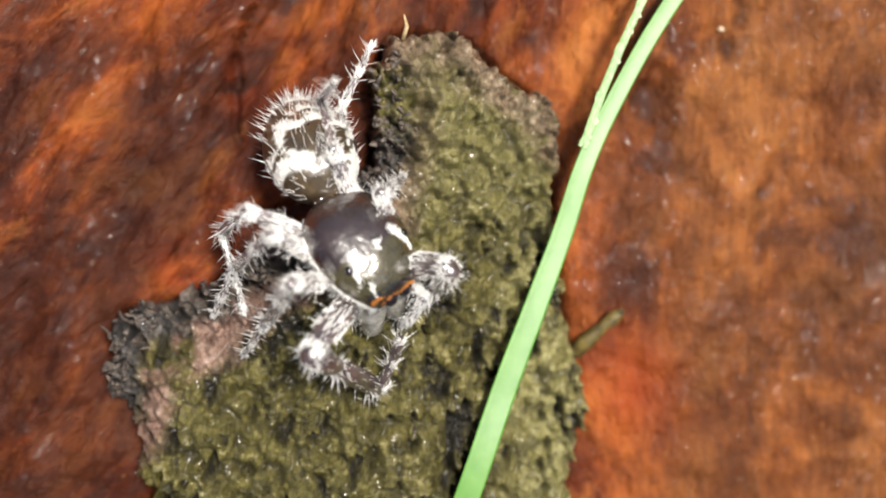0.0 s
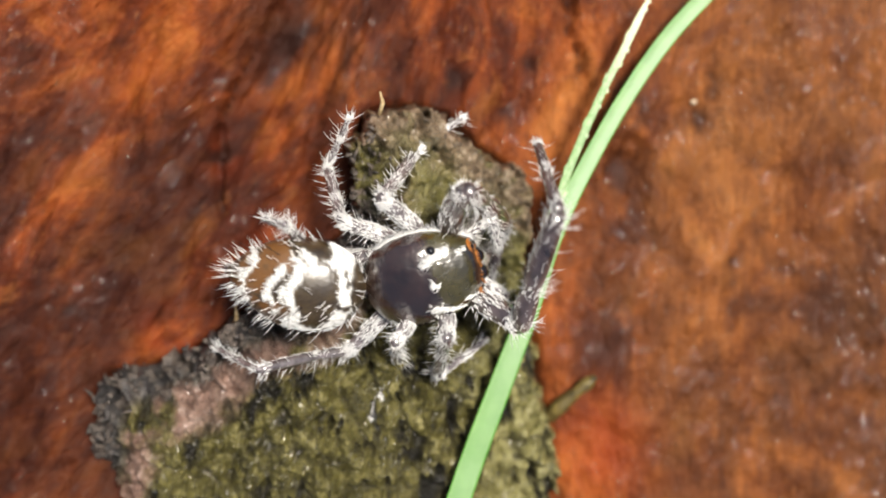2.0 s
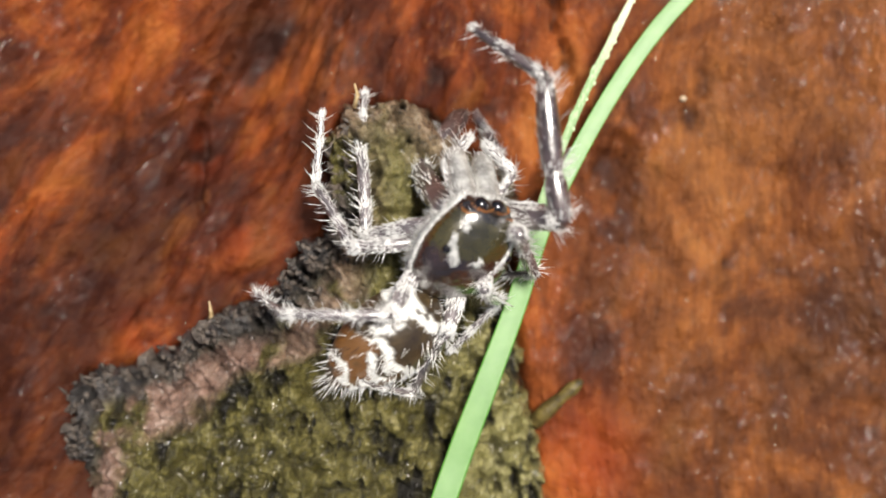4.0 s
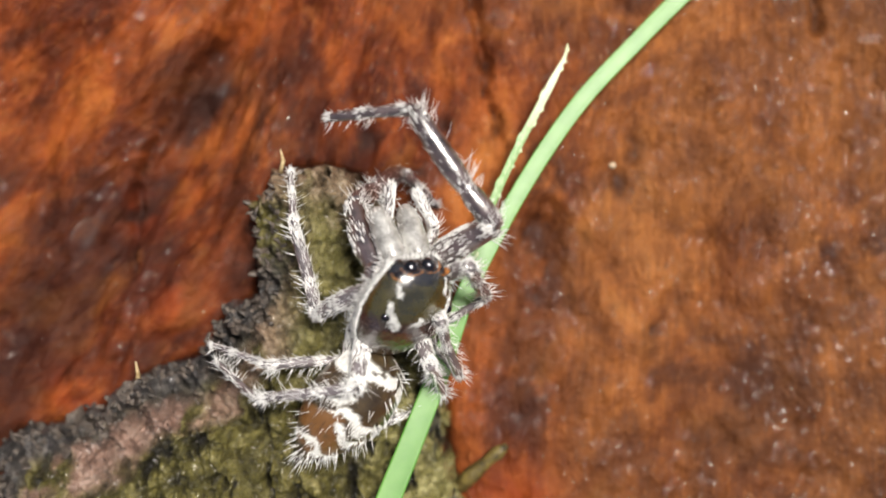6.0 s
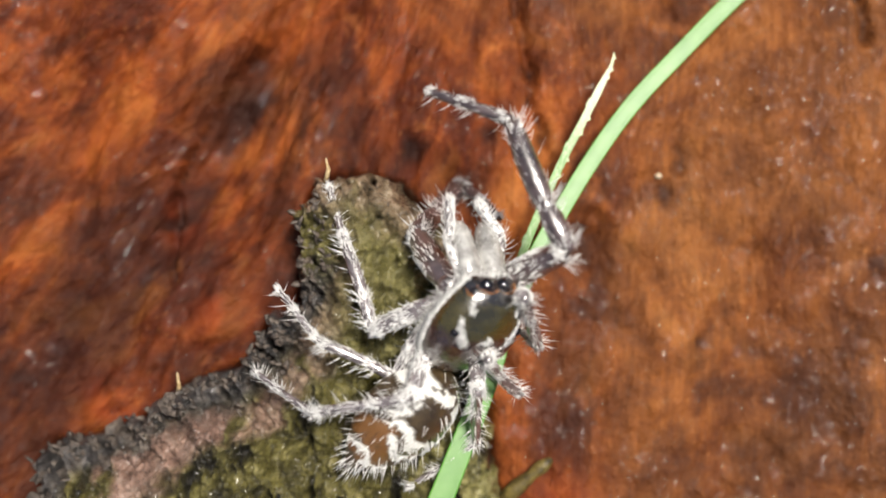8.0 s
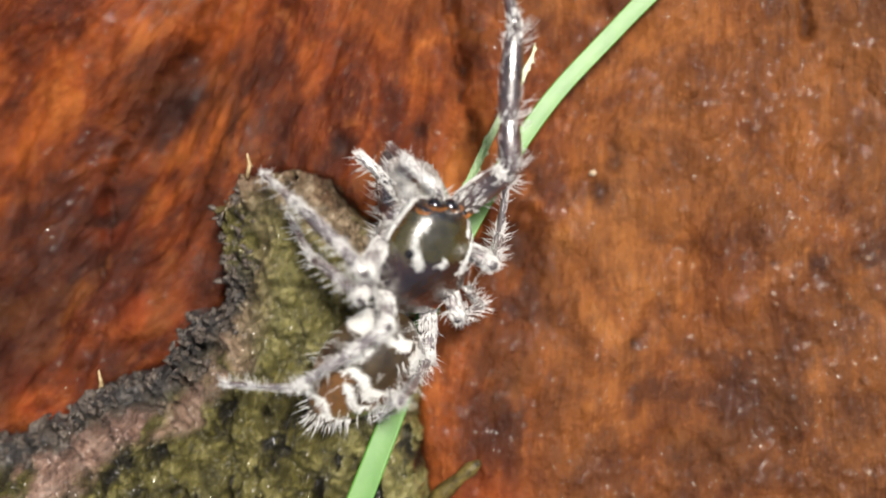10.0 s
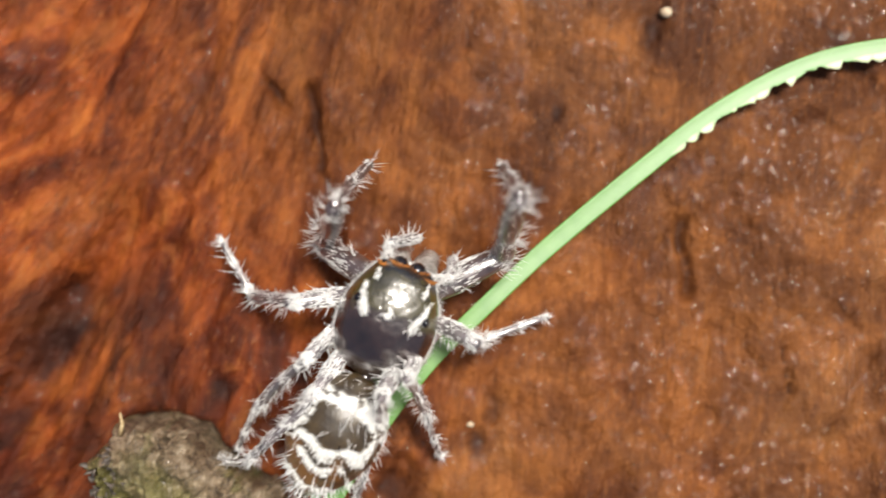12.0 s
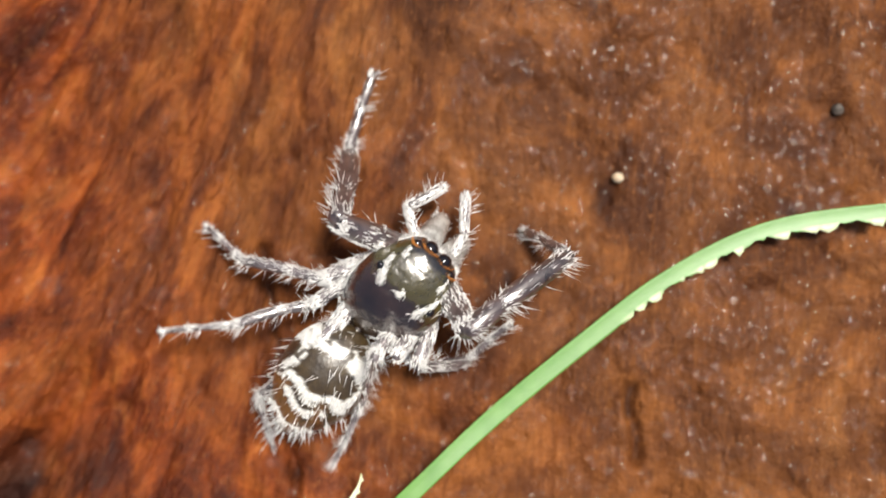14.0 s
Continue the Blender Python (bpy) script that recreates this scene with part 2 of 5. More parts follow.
MOSSY = plain("mossy_twig", (0.03, 0.02, 0.008), (0.24, 0.18, 0.05), 0.4, 2.5, 0.1)


def crumb_material():
    m = Mat("charred_crumb")
    n = m.noise(3.0, 6, 0.65)
    dark = m.ramp(n, (0.3, (0.012, 0.011, 0.011)), (0.5, (0.055, 0.050, 0.048)), (0.72, (0.20, 0.165, 0.14)))
    brown = m.ramp(n, (0.3, (0.10, 0.065, 0.04)), (0.52, (0.38, 0.26, 0.17)), (0.72, (0.62, 0.48, 0.34)))
    m.set("Base Color", m.mix(m.span(m.axis(1), -4.0, -1.5, 0.12, 0.85), dark, brown))
    m.set("Roughness", m.span(m.noise(6, 4), 0.3, 0.7, 0.3, 0.7))
    m.bump((m.noise(6, 6, 0.65), 0.8, 0.15))
    return m.mat


CRUMB = crumb_material()

# ---- shaping ----
def part(name, mesh, material, parent=None, label=""):
    """A mesh, given in millimetres as vertices and faces, as one object under its thing."""
    verts, faces = mesh
    me = bpy.data.meshes.new(name)
    me.from_pydata((np.asarray(verts, float) * MM).tolist(), [], faces)
    me.polygons.foreach_set("use_smooth", np.ones(len(me.polygons), bool))
    me.materials.append(material)
    me.update()
    ob = new(name, me)
    ob.parent = parent
    return tagged(ob, label)


def paint(ob, **fields):
    for name, values in fields.items():
        a = ob.data.attributes.new(name, 'FLOAT', 'POINT')
        a.data.foreach_set("value", np.asarray(values, np.float32))


def smooth(a, b, x):
    t = np.clip((x - a) / (b - a), 0, 1)
    return t * t * (3 - 2 * t)


LATTICE = np.random.RandomState(7).rand(256, 256)
JITTER = np.random.RandomState(8).rand(256, 256, 2)


def value_noise(x, y):
    i, j = np.floor(x).astype(int), np.floor(y).astype(int)
    u, v = x - i, y - j
    u, v = u * u * (3 - 2 * u), v * v * (3 - 2 * v)
    g = lambda a, b: LATTICE[a % 256, b % 256]
    return (g(i, j) * (1 - u) + g(i + 1, j) * u) * (1 - v) + (g(i, j + 1) * (1 - u) + g(i + 1, j + 1) * u) * v


def fbm(x, y, octaves=5, gain=0.5):
    """Layered noise about 0, between -1 and 1."""
    total, amp, norm = 0, 1.0, 0
    for k in range(octaves):
        total = total + amp * (value_noise(x + 17.3 * k, y + 41.7 * k) * 2 - 1)
        norm += amp
        x, y, amp = x * 2.03, y * 2.03, amp * gain
    return total / norm


def cellular(x, y):
    """Distance to the nearest of scattered points, one in each unit square."""
    i, j = np.floor(x).astype(int), np.floor(y).astype(int)
    best = np.full(x.shape, 9.0)
    for a in (-1, 0, 1):
        for b in (-1, 0, 1):
            q = JITTER[(i + a) % 256, (j + b) % 256]
            best = np.minimum(best, np.hypot(i + a + q[..., 0] - x, j + b + q[..., 1] - y))
    return best


def grid_faces(rows, cols, wrap=False):
    """Quads over rows x cols of vertices; wrap closes each row into a ring."""
    out = []
    for r in range(rows - 1):
        for c in range(cols if wrap else cols - 1):
            d = (c + 1) % cols
            out.append((r * cols + c, r * cols + d, (r + 1) * cols + d, (r + 1) * cols + c))
    return out


def loft(sections, ring=14, power=2.0):
    """A closed body along x from sections (x, half width, top, bottom); power over 2 squares the rings."""
    verts = []
    for x, w, top, bottom in sections:
        for k in range(ring):
            a = 2 * math.pi * k / ring
            c, s = math.cos(a), math.sin(a)
            y = math.copysign(abs(c) ** (2 / power), c) * w
            z = math.copysign(abs(s) ** (2 / power), s)
            verts.append((x, y, (top + bottom) / 2 + z * (top - bottom) / 2))
    faces = grid_faces(len(sections), ring, True)
    faces.append(tuple(reversed(range(ring))))
    n = (len(sections) - 1) * ring
    faces.append(tuple(range(n, n + ring)))
    return verts, faces


def tube(points, radii, ring=8):
    """A round rod along points."""
    pts = [Vector(p) for p in points]
    verts, side = [], None
    for k, p in enumerate(pts):
        d = (pts[min(k + 1, len(pts) - 1)] - pts[max(k - 1, 0)]).normalized()
        side = (side - d * side.dot(d)).normalized() if side else d.orthogonal().normalized()
        up = d.cross(side)
        for j in range(ring):
            a = 2 * math.pi * j / ring
            verts.append(tuple(p + (side * math.cos(a) + up * math.sin(a)) * radii[k]))
    faces = grid_faces(len(pts), ring, True)
    faces.append(tuple(reversed(range(ring))))
    n = (len(pts) - 1) * ring
    faces.append(tuple(range(n, n + ring)))
    return verts, faces


def ball(centre, radii, rows=9, ring=14):
    verts = []
    for r in range(rows):
        a = math.pi * (r + 0.02) / (rows - 1 + 0.04)
        for k in range(ring):
            b = 2 * math.pi * k / ring
            verts.append((centre[0] + radii[0] * math.sin(a) * math.cos(b), centre[1] + radii[1] * math.sin(a) * math.sin(b), centre[2] + radii[2] * math.cos(a)))
    return verts, [tuple(reversed(f)) for f in grid_faces(rows, ring, True)] + [tuple(range(ring)), tuple(reversed(range((rows - 1) * ring, rows * ring)))]


def joined(*meshes):
    verts, faces = [], []
    for v, f in meshes:
        n = len(verts)
        verts += [tuple(p) for p in v]
        faces += [tuple(i + n for i in q) for q in f]
    return verts, faces


def strands(hairs):
    """Tapered, bent bristles: (root, way, length, thickness, bend)."""
    verts, faces = [], []
    for root, way, length, thick, bend in hairs:
        way = Vector(way).normalized()
        side = way.orthogonal().normalized()
        up = way.cross(side)
        n = len(verts)
        bent = Vector(bend)
        for f, r in ((0, 1.0), (0.55, 0.75)):
            c = Vector(root) + way * length * f + bent * (length * f * f)
            for k in range(3):
                a = 2.0944 * k
                verts.append(tuple(c + (side * math.cos(a) + up * math.sin(a)) * thick * r))
        verts.append(tuple(Vector(root) + way * length + bent * length))
        for k in range(3):
            j = (k + 1) % 3
            faces.append((n + k, n + j, n + 3 + j, n + 3 + k))
            faces.append((n + 3 + k, n + 3 + j, n + 6))
    return verts, faces

# ---- the log under everything ----
def along(x, y, a, b):
    """Distance of points to the stretch from a to b."""
    dx, dy = b[0] - a[0], b[1] - a[1]
    f = np.clip(((x - a[0]) * dx + (y - a[1]) * dy) / (dx * dx + dy * dy), 0, 1)
    return np.hypot(x - a[0] - f * dx, y - a[1] - f * dy)


def axis_steps(lo, hi, step):
    inner = np.arange(lo, hi + step / 2, step)
    far = np.array([0.6, 1.5, 3, 6, 12, 25, 50, 90])
    return np.concatenate([(lo - far)[::-1], inner, hi + far])


CRACKS = (((6.4, 13.2), (6.9, 10.0), 0.22), ((7.0, 9.6), (7.7, 6.2), 0.10), ((7.7, 7.4), (7.9, 5.4), 0.22), ((7.9, 5.0), (8.2, 2.6), 0.13), ((8.3, 2.2), (8.9, 0.4), 0.10), ((21.6, 8.2), (22.0, 5.3), 0.26),
          ((4.6, 13.4), (5.4, 12.4), 0.16), ((12.95, 16.6), (12.7, 14.9), 0.07), ((26.0, 3.2), (26.3, 1.4), 0.08),
          ((-6.8, -4.6), (-6.7, -1.0), 0.14), ((-6.5, -0.6), (-5.2, 2.2), 0.09), ((-4.8, 2.8), (-3.3, 5.0), 0.13))
PITS = ((10.3, -3.4, 0.95), (20.15, 16.1, 0.55), (5.4, -0.5, 0.55), (14.5, 0.2, 0.5), (16.5, 12.4, 0.3), (3.2, 0.9, 0.5), (15.0, -7.2, 0.4), (29.6, 19.6, 0.4), (-3.5, 4.6, 0.6), (8.1, 3.9, 0.3), (8.6, 1.2, 0.32), (13.6, -1.0, 0.42), (6.4, 1.4, 0.35))


def grain(x, y):
    """Across the grain: it leans on the west side and runs straight on the east side."""
    return x - (y + 4) * 0.62 * (1 - smooth(-8, 9, x - 0.25 * y)) + 0.9 * fbm(x * 0.12, y * 0.08 + 2, 3)


def log_height(x, y):
    wave = fbm(x * 0.07 + 3, y * 0.055 + 9, 4) * 1.3
    x0, x = x, grain(x, y)
    ridge = fbm(x * 0.30 + 11, y * 0.11, 5, 0.52) * 0.8
    fibre = fbm(x * 1.3 + 5, y * 0.34, 5, 0.55) * 0.09
    lumps = fbm(x * 0.85, y * 0.65 + 31, 5, 0.6) * 0.34 + fbm(x * 1.9 + 3, y * 1.3, 3, 0.6) * 0.10
    x = x0
    left = 1 - smooth(-2, 14, x)
    z = wave * (0.35 + 0.65 * left) + ridge * (0.45 + 0.8 * left) + fibre + lumps
    z = z - 0.7 * left * np.exp(-(along(x, y, (-7, -2.5), (-1, 7)) / 1.5) ** 2)
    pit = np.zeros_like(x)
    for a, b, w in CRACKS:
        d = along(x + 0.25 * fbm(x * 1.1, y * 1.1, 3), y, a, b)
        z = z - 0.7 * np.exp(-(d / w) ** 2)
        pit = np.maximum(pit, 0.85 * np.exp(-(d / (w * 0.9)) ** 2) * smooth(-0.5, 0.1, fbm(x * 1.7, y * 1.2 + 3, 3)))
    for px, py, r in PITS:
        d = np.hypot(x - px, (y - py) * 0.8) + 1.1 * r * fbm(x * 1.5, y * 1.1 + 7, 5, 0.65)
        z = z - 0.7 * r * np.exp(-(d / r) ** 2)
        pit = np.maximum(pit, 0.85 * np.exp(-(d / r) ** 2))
    return z, pit


def build_log():
    xs, ys = axis_steps(-24, 38, 0.165), axis_steps(-24, 28, 0.165)
    x, y = np.meshgrid(xs, ys)
    z, pit = log_height(x, y)
    z = z - (z + 1.6) * smooth(0.0, 0.6, edge_gap(x, y, CHIP + CHIP[:1]) * np.where(inside(x, y, CHIP), 1, -1))
    near = smooth(60, 0, np.maximum(np.maximum(-24 - x, x - 38), np.maximum(-24 - y, y - 28)))
    z = z * near
    rot = smooth(-0.22, 0.22, -fbm(grain(x, y) * 0.2, y * 0.09 + 3, 5, 0.6) + 0.28 * smooth(-3, -12, x))
    dark = 0.72 * (1 - smooth(-1, 9, x)) * rot * (1 - 0.8 * smooth(-3, 4, y))
    dark = np.maximum(dark, 0.75 * np.exp(-((x - 9.6) / 2.3) ** 2 - ((y + 8.8) / 4.2) ** 2) * smooth(-0.3, 0.3, fbm(x * 0.5, y * 0.4, 4) + 0.2))
    dark = np.maximum(dark, 0.5 * smooth(8, 13, x) * smooth(-4, -9, y) * smooth(-0.2, 0.25, fbm(x * 0.3 + 9, y * 0.2, 5, 0.6)))
    dark = np.maximum(dark, 0.6 * np.exp(-((x + 6.0) / 2.6) ** 2 - ((y + 5.2) / 2.4) ** 2) * smooth(-0.35, 0.25, fbm(x * 0.6, y * 0.5 + 4, 4) + 0.1))
    dark = np.maximum(dark, 0.95 * np.exp(-((x + 2.3) / 4.2) ** 4 - ((y - 2.0) / 3.1) ** 4) * smooth(-0.55, 0.16, fbm(grain(x, y) * 0.45 + 3, y * 0.22 + 8, 5, 0.62)))
    dark = np.maximum(dark, 0.8 * np.exp(-(along(x, y, (10.4, -0.5), (9.6, -12)) / 2.0) ** 2) * smooth(-0.3, 0.25, fbm(x * 0.8 + 5, y * 0.5 + 2, 5, 0.62)))
    dark = np.maximum(dark, 0.75 * smooth(-8, -14, y) * smooth(-5, -10, x) * smooth(-0.35, 0.15, fbm(x * 0.5 + 1, y * 0.5 + 6, 4, 0.6)))
    dark = np.maximum(dark, 0.5 * np.exp(-((x - 12.0) / 3.6) ** 2 - ((y - 14.5) / 3.8) ** 2) * smooth(-0.45, 0.25, fbm(x * 0.5 + 7, y * 0.4 + 1, 5, 0.6)))
    dark = dark * (1 - 0.85 * np.exp(-((x - 4.2) / 2.9) ** 2 - ((y - 5.5) / 4.5) ** 2))
    ember = 0.5 * np.exp(-(np.hypot(x - 9.3, (y + 15.0) * 0.7) / 1.6) ** 2)
    for ex, ey, r in ((-4.6, -6.0, 1.2), (-9.3, -9.6, 1.0), (-6.6, -2.2, 0.9)):
        ember = np.maximum(ember, 0.35 * np.exp(-(np.hypot(x - ex, y - ey) / r) ** 2) * smooth(-0.2, 0.3, fbm(x, y, 4)))
    ob = part("ground", (np.stack([x, y, z], -1).reshape(-1, 3), grid_faces(len(ys), len(xs))), WOOD)
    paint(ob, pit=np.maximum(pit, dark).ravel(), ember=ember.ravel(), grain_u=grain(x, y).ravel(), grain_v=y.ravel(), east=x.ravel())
    return tagged(ob, "wet red-brown rotting wood of a log with dark cracks", "ground", kind="structure")


# ---- the bark chip ----
CHIP = ((-11.0, -30), (-10.9, -18.5), (-11.2, -15.2), (-12.1, -14.1), (-12.4, -12.0), (-11.5, -10.9), (-10.3, -10.8), (-8.3, -10.2), (-6.1, -8.6),
        (-3.6, -7.7), (-2.9, -6.3), (-1.8, -5.5), (-1.1, -3.4), (-1.3, -1.2), (-0.5, -0.2), (0.9, 0.0), (2.9, -0.4), (3.6, -1.3), (4.4, -2.0),
        (5.6, -2.7), (6.6, -4.2), (6.3, -7.2), (6.6, -9.2), (6.7, -11.6), (7.1, -13.5), (7.4, -16.0), (6.6, -18.6), (6.3, -30))


def inside(x, y, outline):
    odd = np.zeros(x.shape, bool)
    for (ax, ay), (bx, by) in zip(outline, outline[1:] + outline[:1]):
        if ay != by:
            odd ^= ((ay > y) != (by > y)) & (x < (bx - ax) * (y - ay) / (by - ay) + ax)
    return odd


def edge_gap(x, y, points):
    return np.minimum.reduce([along(x, y, a, b) for a, b in zip(points, points[1:])])


def chip_fields(x, y):
    gap = edge_gap(x, y, CHIP + CHIP[:1]) * np.where(inside(x, y, CHIP), 1, -1)
    run = 0.78 * x + 0.62 * y      # along the charred edge
    fins = 1 - 2 * np.abs(fbm(run * 1.5 + 4, (0.62 * x - 0.78 * y) * 0.35, 3, 0.6))
    gap = gap + 0.5 * fbm(x * 1.2, y * 0.9, 5, 0.65) + 0.22 * fbm(x * 5, y * 4, 3) + 0.55 * (fins - 0.6) * smooth(2, -2, x) + 0.35 * fbm(x * 2.2 + 3, y * 2.0 + 8, 4, 0.65) * smooth(-7, -3, y)
    wob = fbm(x * 0.6, y * 0.6 + 5, 5, 0.6)
    d_left = edge_gap(x, y, CHIP[3:15]) + 0.8 * wob
    d_top = edge_gap(x, y, CHIP[14:21]) + 0.7 * wob
    char = (1 - smooth(1.1, 2.0, d_left)) * (1 - smooth(-0.8, 0.8, y + 4.2 + wob))
    pink = np.maximum((1 - smooth(1.3, 2.5, d_top)) * 0.95, smooth(1.2, 1.7, d_left) * (1 - smooth(2.5, 3.3, d_left)) * smooth(2, -1, x))
    pink = pink * smooth(-0.35, 0.1, fbm(x * 0.9 + 20, y * 0.8, 4, 0.6) + 0.1)
    grey = np.maximum(smooth(2.5, 5.0, x + 1.5 * wob) * smooth(-6, -10, y), 0.5 * smooth(-10.5, -6.5, y + 1.5 * wob) * smooth(-1.5, 1.0, x))
    top = 3.0 - 1.7 * smooth(0.5, 5.5, x) - 1.25 * (1 - smooth(0.6, 2.6, d_left)) + 0.5 * np.exp(-(np.hypot(x - 1.6, y + 2.4) / 2.0) ** 2)
    top = top - 0.8 * smooth(-3.5, -9, x) + 0.35 * wob + 0.5 * fbm(x * 0.45 + 8, y * 0.35, 3) + (0.75 + 0.15 * smooth(-7, -3, y)) * fbm(x * 0.95 + 2, y * 0.75 + 6, 4, 0.6)
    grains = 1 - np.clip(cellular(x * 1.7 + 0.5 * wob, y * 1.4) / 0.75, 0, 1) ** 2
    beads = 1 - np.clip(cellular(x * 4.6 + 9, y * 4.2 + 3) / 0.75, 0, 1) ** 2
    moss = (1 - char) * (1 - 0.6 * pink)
    # shade between the grains, put into the colour only
    gap_shade = smooth(0.5, 0.8, cellular(x * 1.7 + 0.5 * wob, y * 1.4)) * 0.5 + smooth(0.55, 0.8, cellular(x * 4.6 + 9, y * 4.2 + 3)) * 0.25
    hole_and_shade = smooth(0.12, 0.42, fbm(x * 1.5 + 50, y * 0.7, 5, 0.65)) * moss * (1 - 0.65 * smooth(-10, -6, y))
    knobs = 1 - np.clip(cellular(x * 0.75 + 0.4 * wob, y * 0.7 + 5) / 0.8, 0, 1) ** 2
    top = top + 0.75 * knobs * smooth(-7, -3, y) - 0.3
    z = top + moss * (0.62 * grains + 0.22 * beads + 0.55 * fbm(x * 1.6, y * 1.1 + 70, 5, 0.65)) - 0.8 * hole_and_shade
    z = z + (char + 0.45 * pink) * (0.9 * fbm(x * 1.9, y * 1.4, 5, 0.72) + 1.5 * (fins - 0.6) + 0.8 * (0.5 - 2 * np.abs(fbm(x * 2.6 + 7, y * 2.2, 4, 0.6))) + 0.5 * fbm(x * 6, y * 5, 3))
    return gap, z, char, pink, grey, np.maximum(hole_and_shade, gap_shade * moss)


def build_chip():
    xs = np.arange(-13.6, 8.6, 0.078)
    ys = np.concatenate([np.arange(-30, -20, 0.3), np.arange(-20, 1.2, 0.078)])
    x, y = np.meshgrid(xs, ys)
    gap, z, char, pink, grey, hole_and_shade = chip_fields(x, y)
    floor = -1.4
    z = np.where(gap > 0, floor + (z - floor) * smooth(0.0, 0.55, gap) ** 0.7, floor)
    keep = gap > -0.12
    cols = len(xs)
    faces = [f for f in grid_faces(len(ys), cols) if keep.flat[f[0]] and keep.flat[f[1]] and keep.flat[f[2]] and keep.flat[f[3]]]
    used = np.unique(np.array(faces).ravel())
    renum = -np.ones(x.size, int)
    renum[used] = np.arange(len(used))
    verts = np.stack([x, y, z], -1).reshape(-1, 3)[used]
    thing = tagged(new("bark_chip"), "broken bark chip, olive mossy face with a charred black edge", "bark")
    body = part("face", (verts, [tuple(renum[list(f)]) for f in faces]), BARK, thing)
    paint(body, char=char.ravel()[used], pink=pink.ravel()[used], grey=grey.ravel()[used], hole_and_shade=hole_and_shade.ravel()[used])
    rnd = random.Random(4)
    spikes = []
    for k in range(520):
        i = rnd.randrange(3, 13)
        f = rnd.random()
        ax, ay = CHIP[i]
        bx, by = CHIP[i + 1]
        px, py = ax + (bx - ax) * f + 0.5, ay + (by - ay) * f - 0.45
        px, py = px + rnd.gauss(0, 0.5), py + rnd.gauss(0, 0.35)
        g, h = (v.item() for v in chip_fields(np.array([px]), np.array([py]))[:2])
        if g < 0.25:
            continue
        way = (rnd.gauss(-0.25, 0.5), rnd.gauss(0.45, 0.35), rnd.uniform(0.3, 1.3))
        spikes.append(((px, py, h - 0.15), way, rnd.uniform(0.18, 0.5), rnd.uniform(0.08, 0.18), (rnd.gauss(0, 0.2), rnd.gauss(0, 0.2), 0)))
    crumbs = part("splinter_fringe", strands(spikes), SPLINTER, thing, "ragged grey splinters on the broken edge")
    tagged(crumbs, kind="stuff")
    lumps = []
    for k in range(80):
        i = rnd.randrange(3, 14)
        f = rnd.random()
        (ax, ay), (bx, by) = CHIP[i], CHIP[i + 1]
        px, py = ax + (bx - ax) * f + 0.55 + rnd.gauss(0, 0.55), ay + (by - ay) * f - 0.5 + rnd.gauss(0, 0.5)
        g, h = (v.item() for v in chip_fields(np.array([px]), np.array([py]))[:2])
        if g < 0.28 or (py > -3.5 and rnd.random() < 0.8):
            continue
        r = min(0.5, 0.12 + rnd.expovariate(9)) * (0.75 if py > -2.5 else 1)
        base = -1.4 + (h + 1.4) * float(smooth(0.0, 0.55, np.array(g))) ** 0.7
        v, q = ball((0, 0, 0), (r, r * rnd.uniform(0.6, 1.0), r * rnd.uniform(1.0, 1.9)), 8, 10)
        seed = Vector((px, py, k))
        turn = Euler((rnd.uniform(-0.6, 0.6), rnd.uniform(-0.6, 0.6), rnd.uniform(0, 6.28))).to_matrix()
        v = [tuple(turn @ (Vector(p) * (1 + 0.8 * noise.noise(Vector(p) / r * 1.3 + seed) + 0.35 * noise.noise(Vector(p) / r * 3.1 + seed))) + Vector((px, py, base - r * 0.45))) for p in v]
        lumps.append((v, q))
    char_lumps = part("crumb_edge", joined(*lumps), CRUMB, thing, "charred and brown crumbs along the broken edge")
    char_lumps.data.polygons.foreach_set("use_smooth", np.zeros(len(char_lumps.data.polygons), bool))
    tagged(char_lumps, kind="stuff")
    for root, tip in (((-0.05, -0.75, 3.0), (0.0, 0.15, 3.3)), ((-6.2, -9.3, 1.3), (-6.0, -8.2, 2.1))):
        mid = tuple((a + b) / 2 + c for a, b, c in zip(root, tip, (0.12, 0, 0.1)))
        part("fibre", tube((root, mid, tip), (0.10, 0.09, 0.03), 6), STRAW, thing, "straw-coloured upright fibre")
    return thing


build_log()
build_chip()

# ---- grass ----
WAY = ((-4.0, -36, 0.2), (-2.2, -30, 2.6), (0.0, -24, 3.5), (2.1, -18.2, 3.6), (3.5, -14.4, 3.2), (4.7, -11.4, 2.9), (5.85, -8.5, 2.6), (6.85, -5.6, 2.4),
       (8.05, -3.2, 2.1), (9.75, -0.3, 1.8), (11.6, 2.3, 1.6), (13.7, 4.55, 1.4), (16.25, 7.1, 1.1), (19.8, 10.25, 0.95), (22.75, 12.65, 0.9),
       (26.2, 14.6, 0.9), (29.8, 15.5, 0.95), (34, 15.85, 1.1), (40, 15.2, 1.1), (50, 12.5, 0.6))


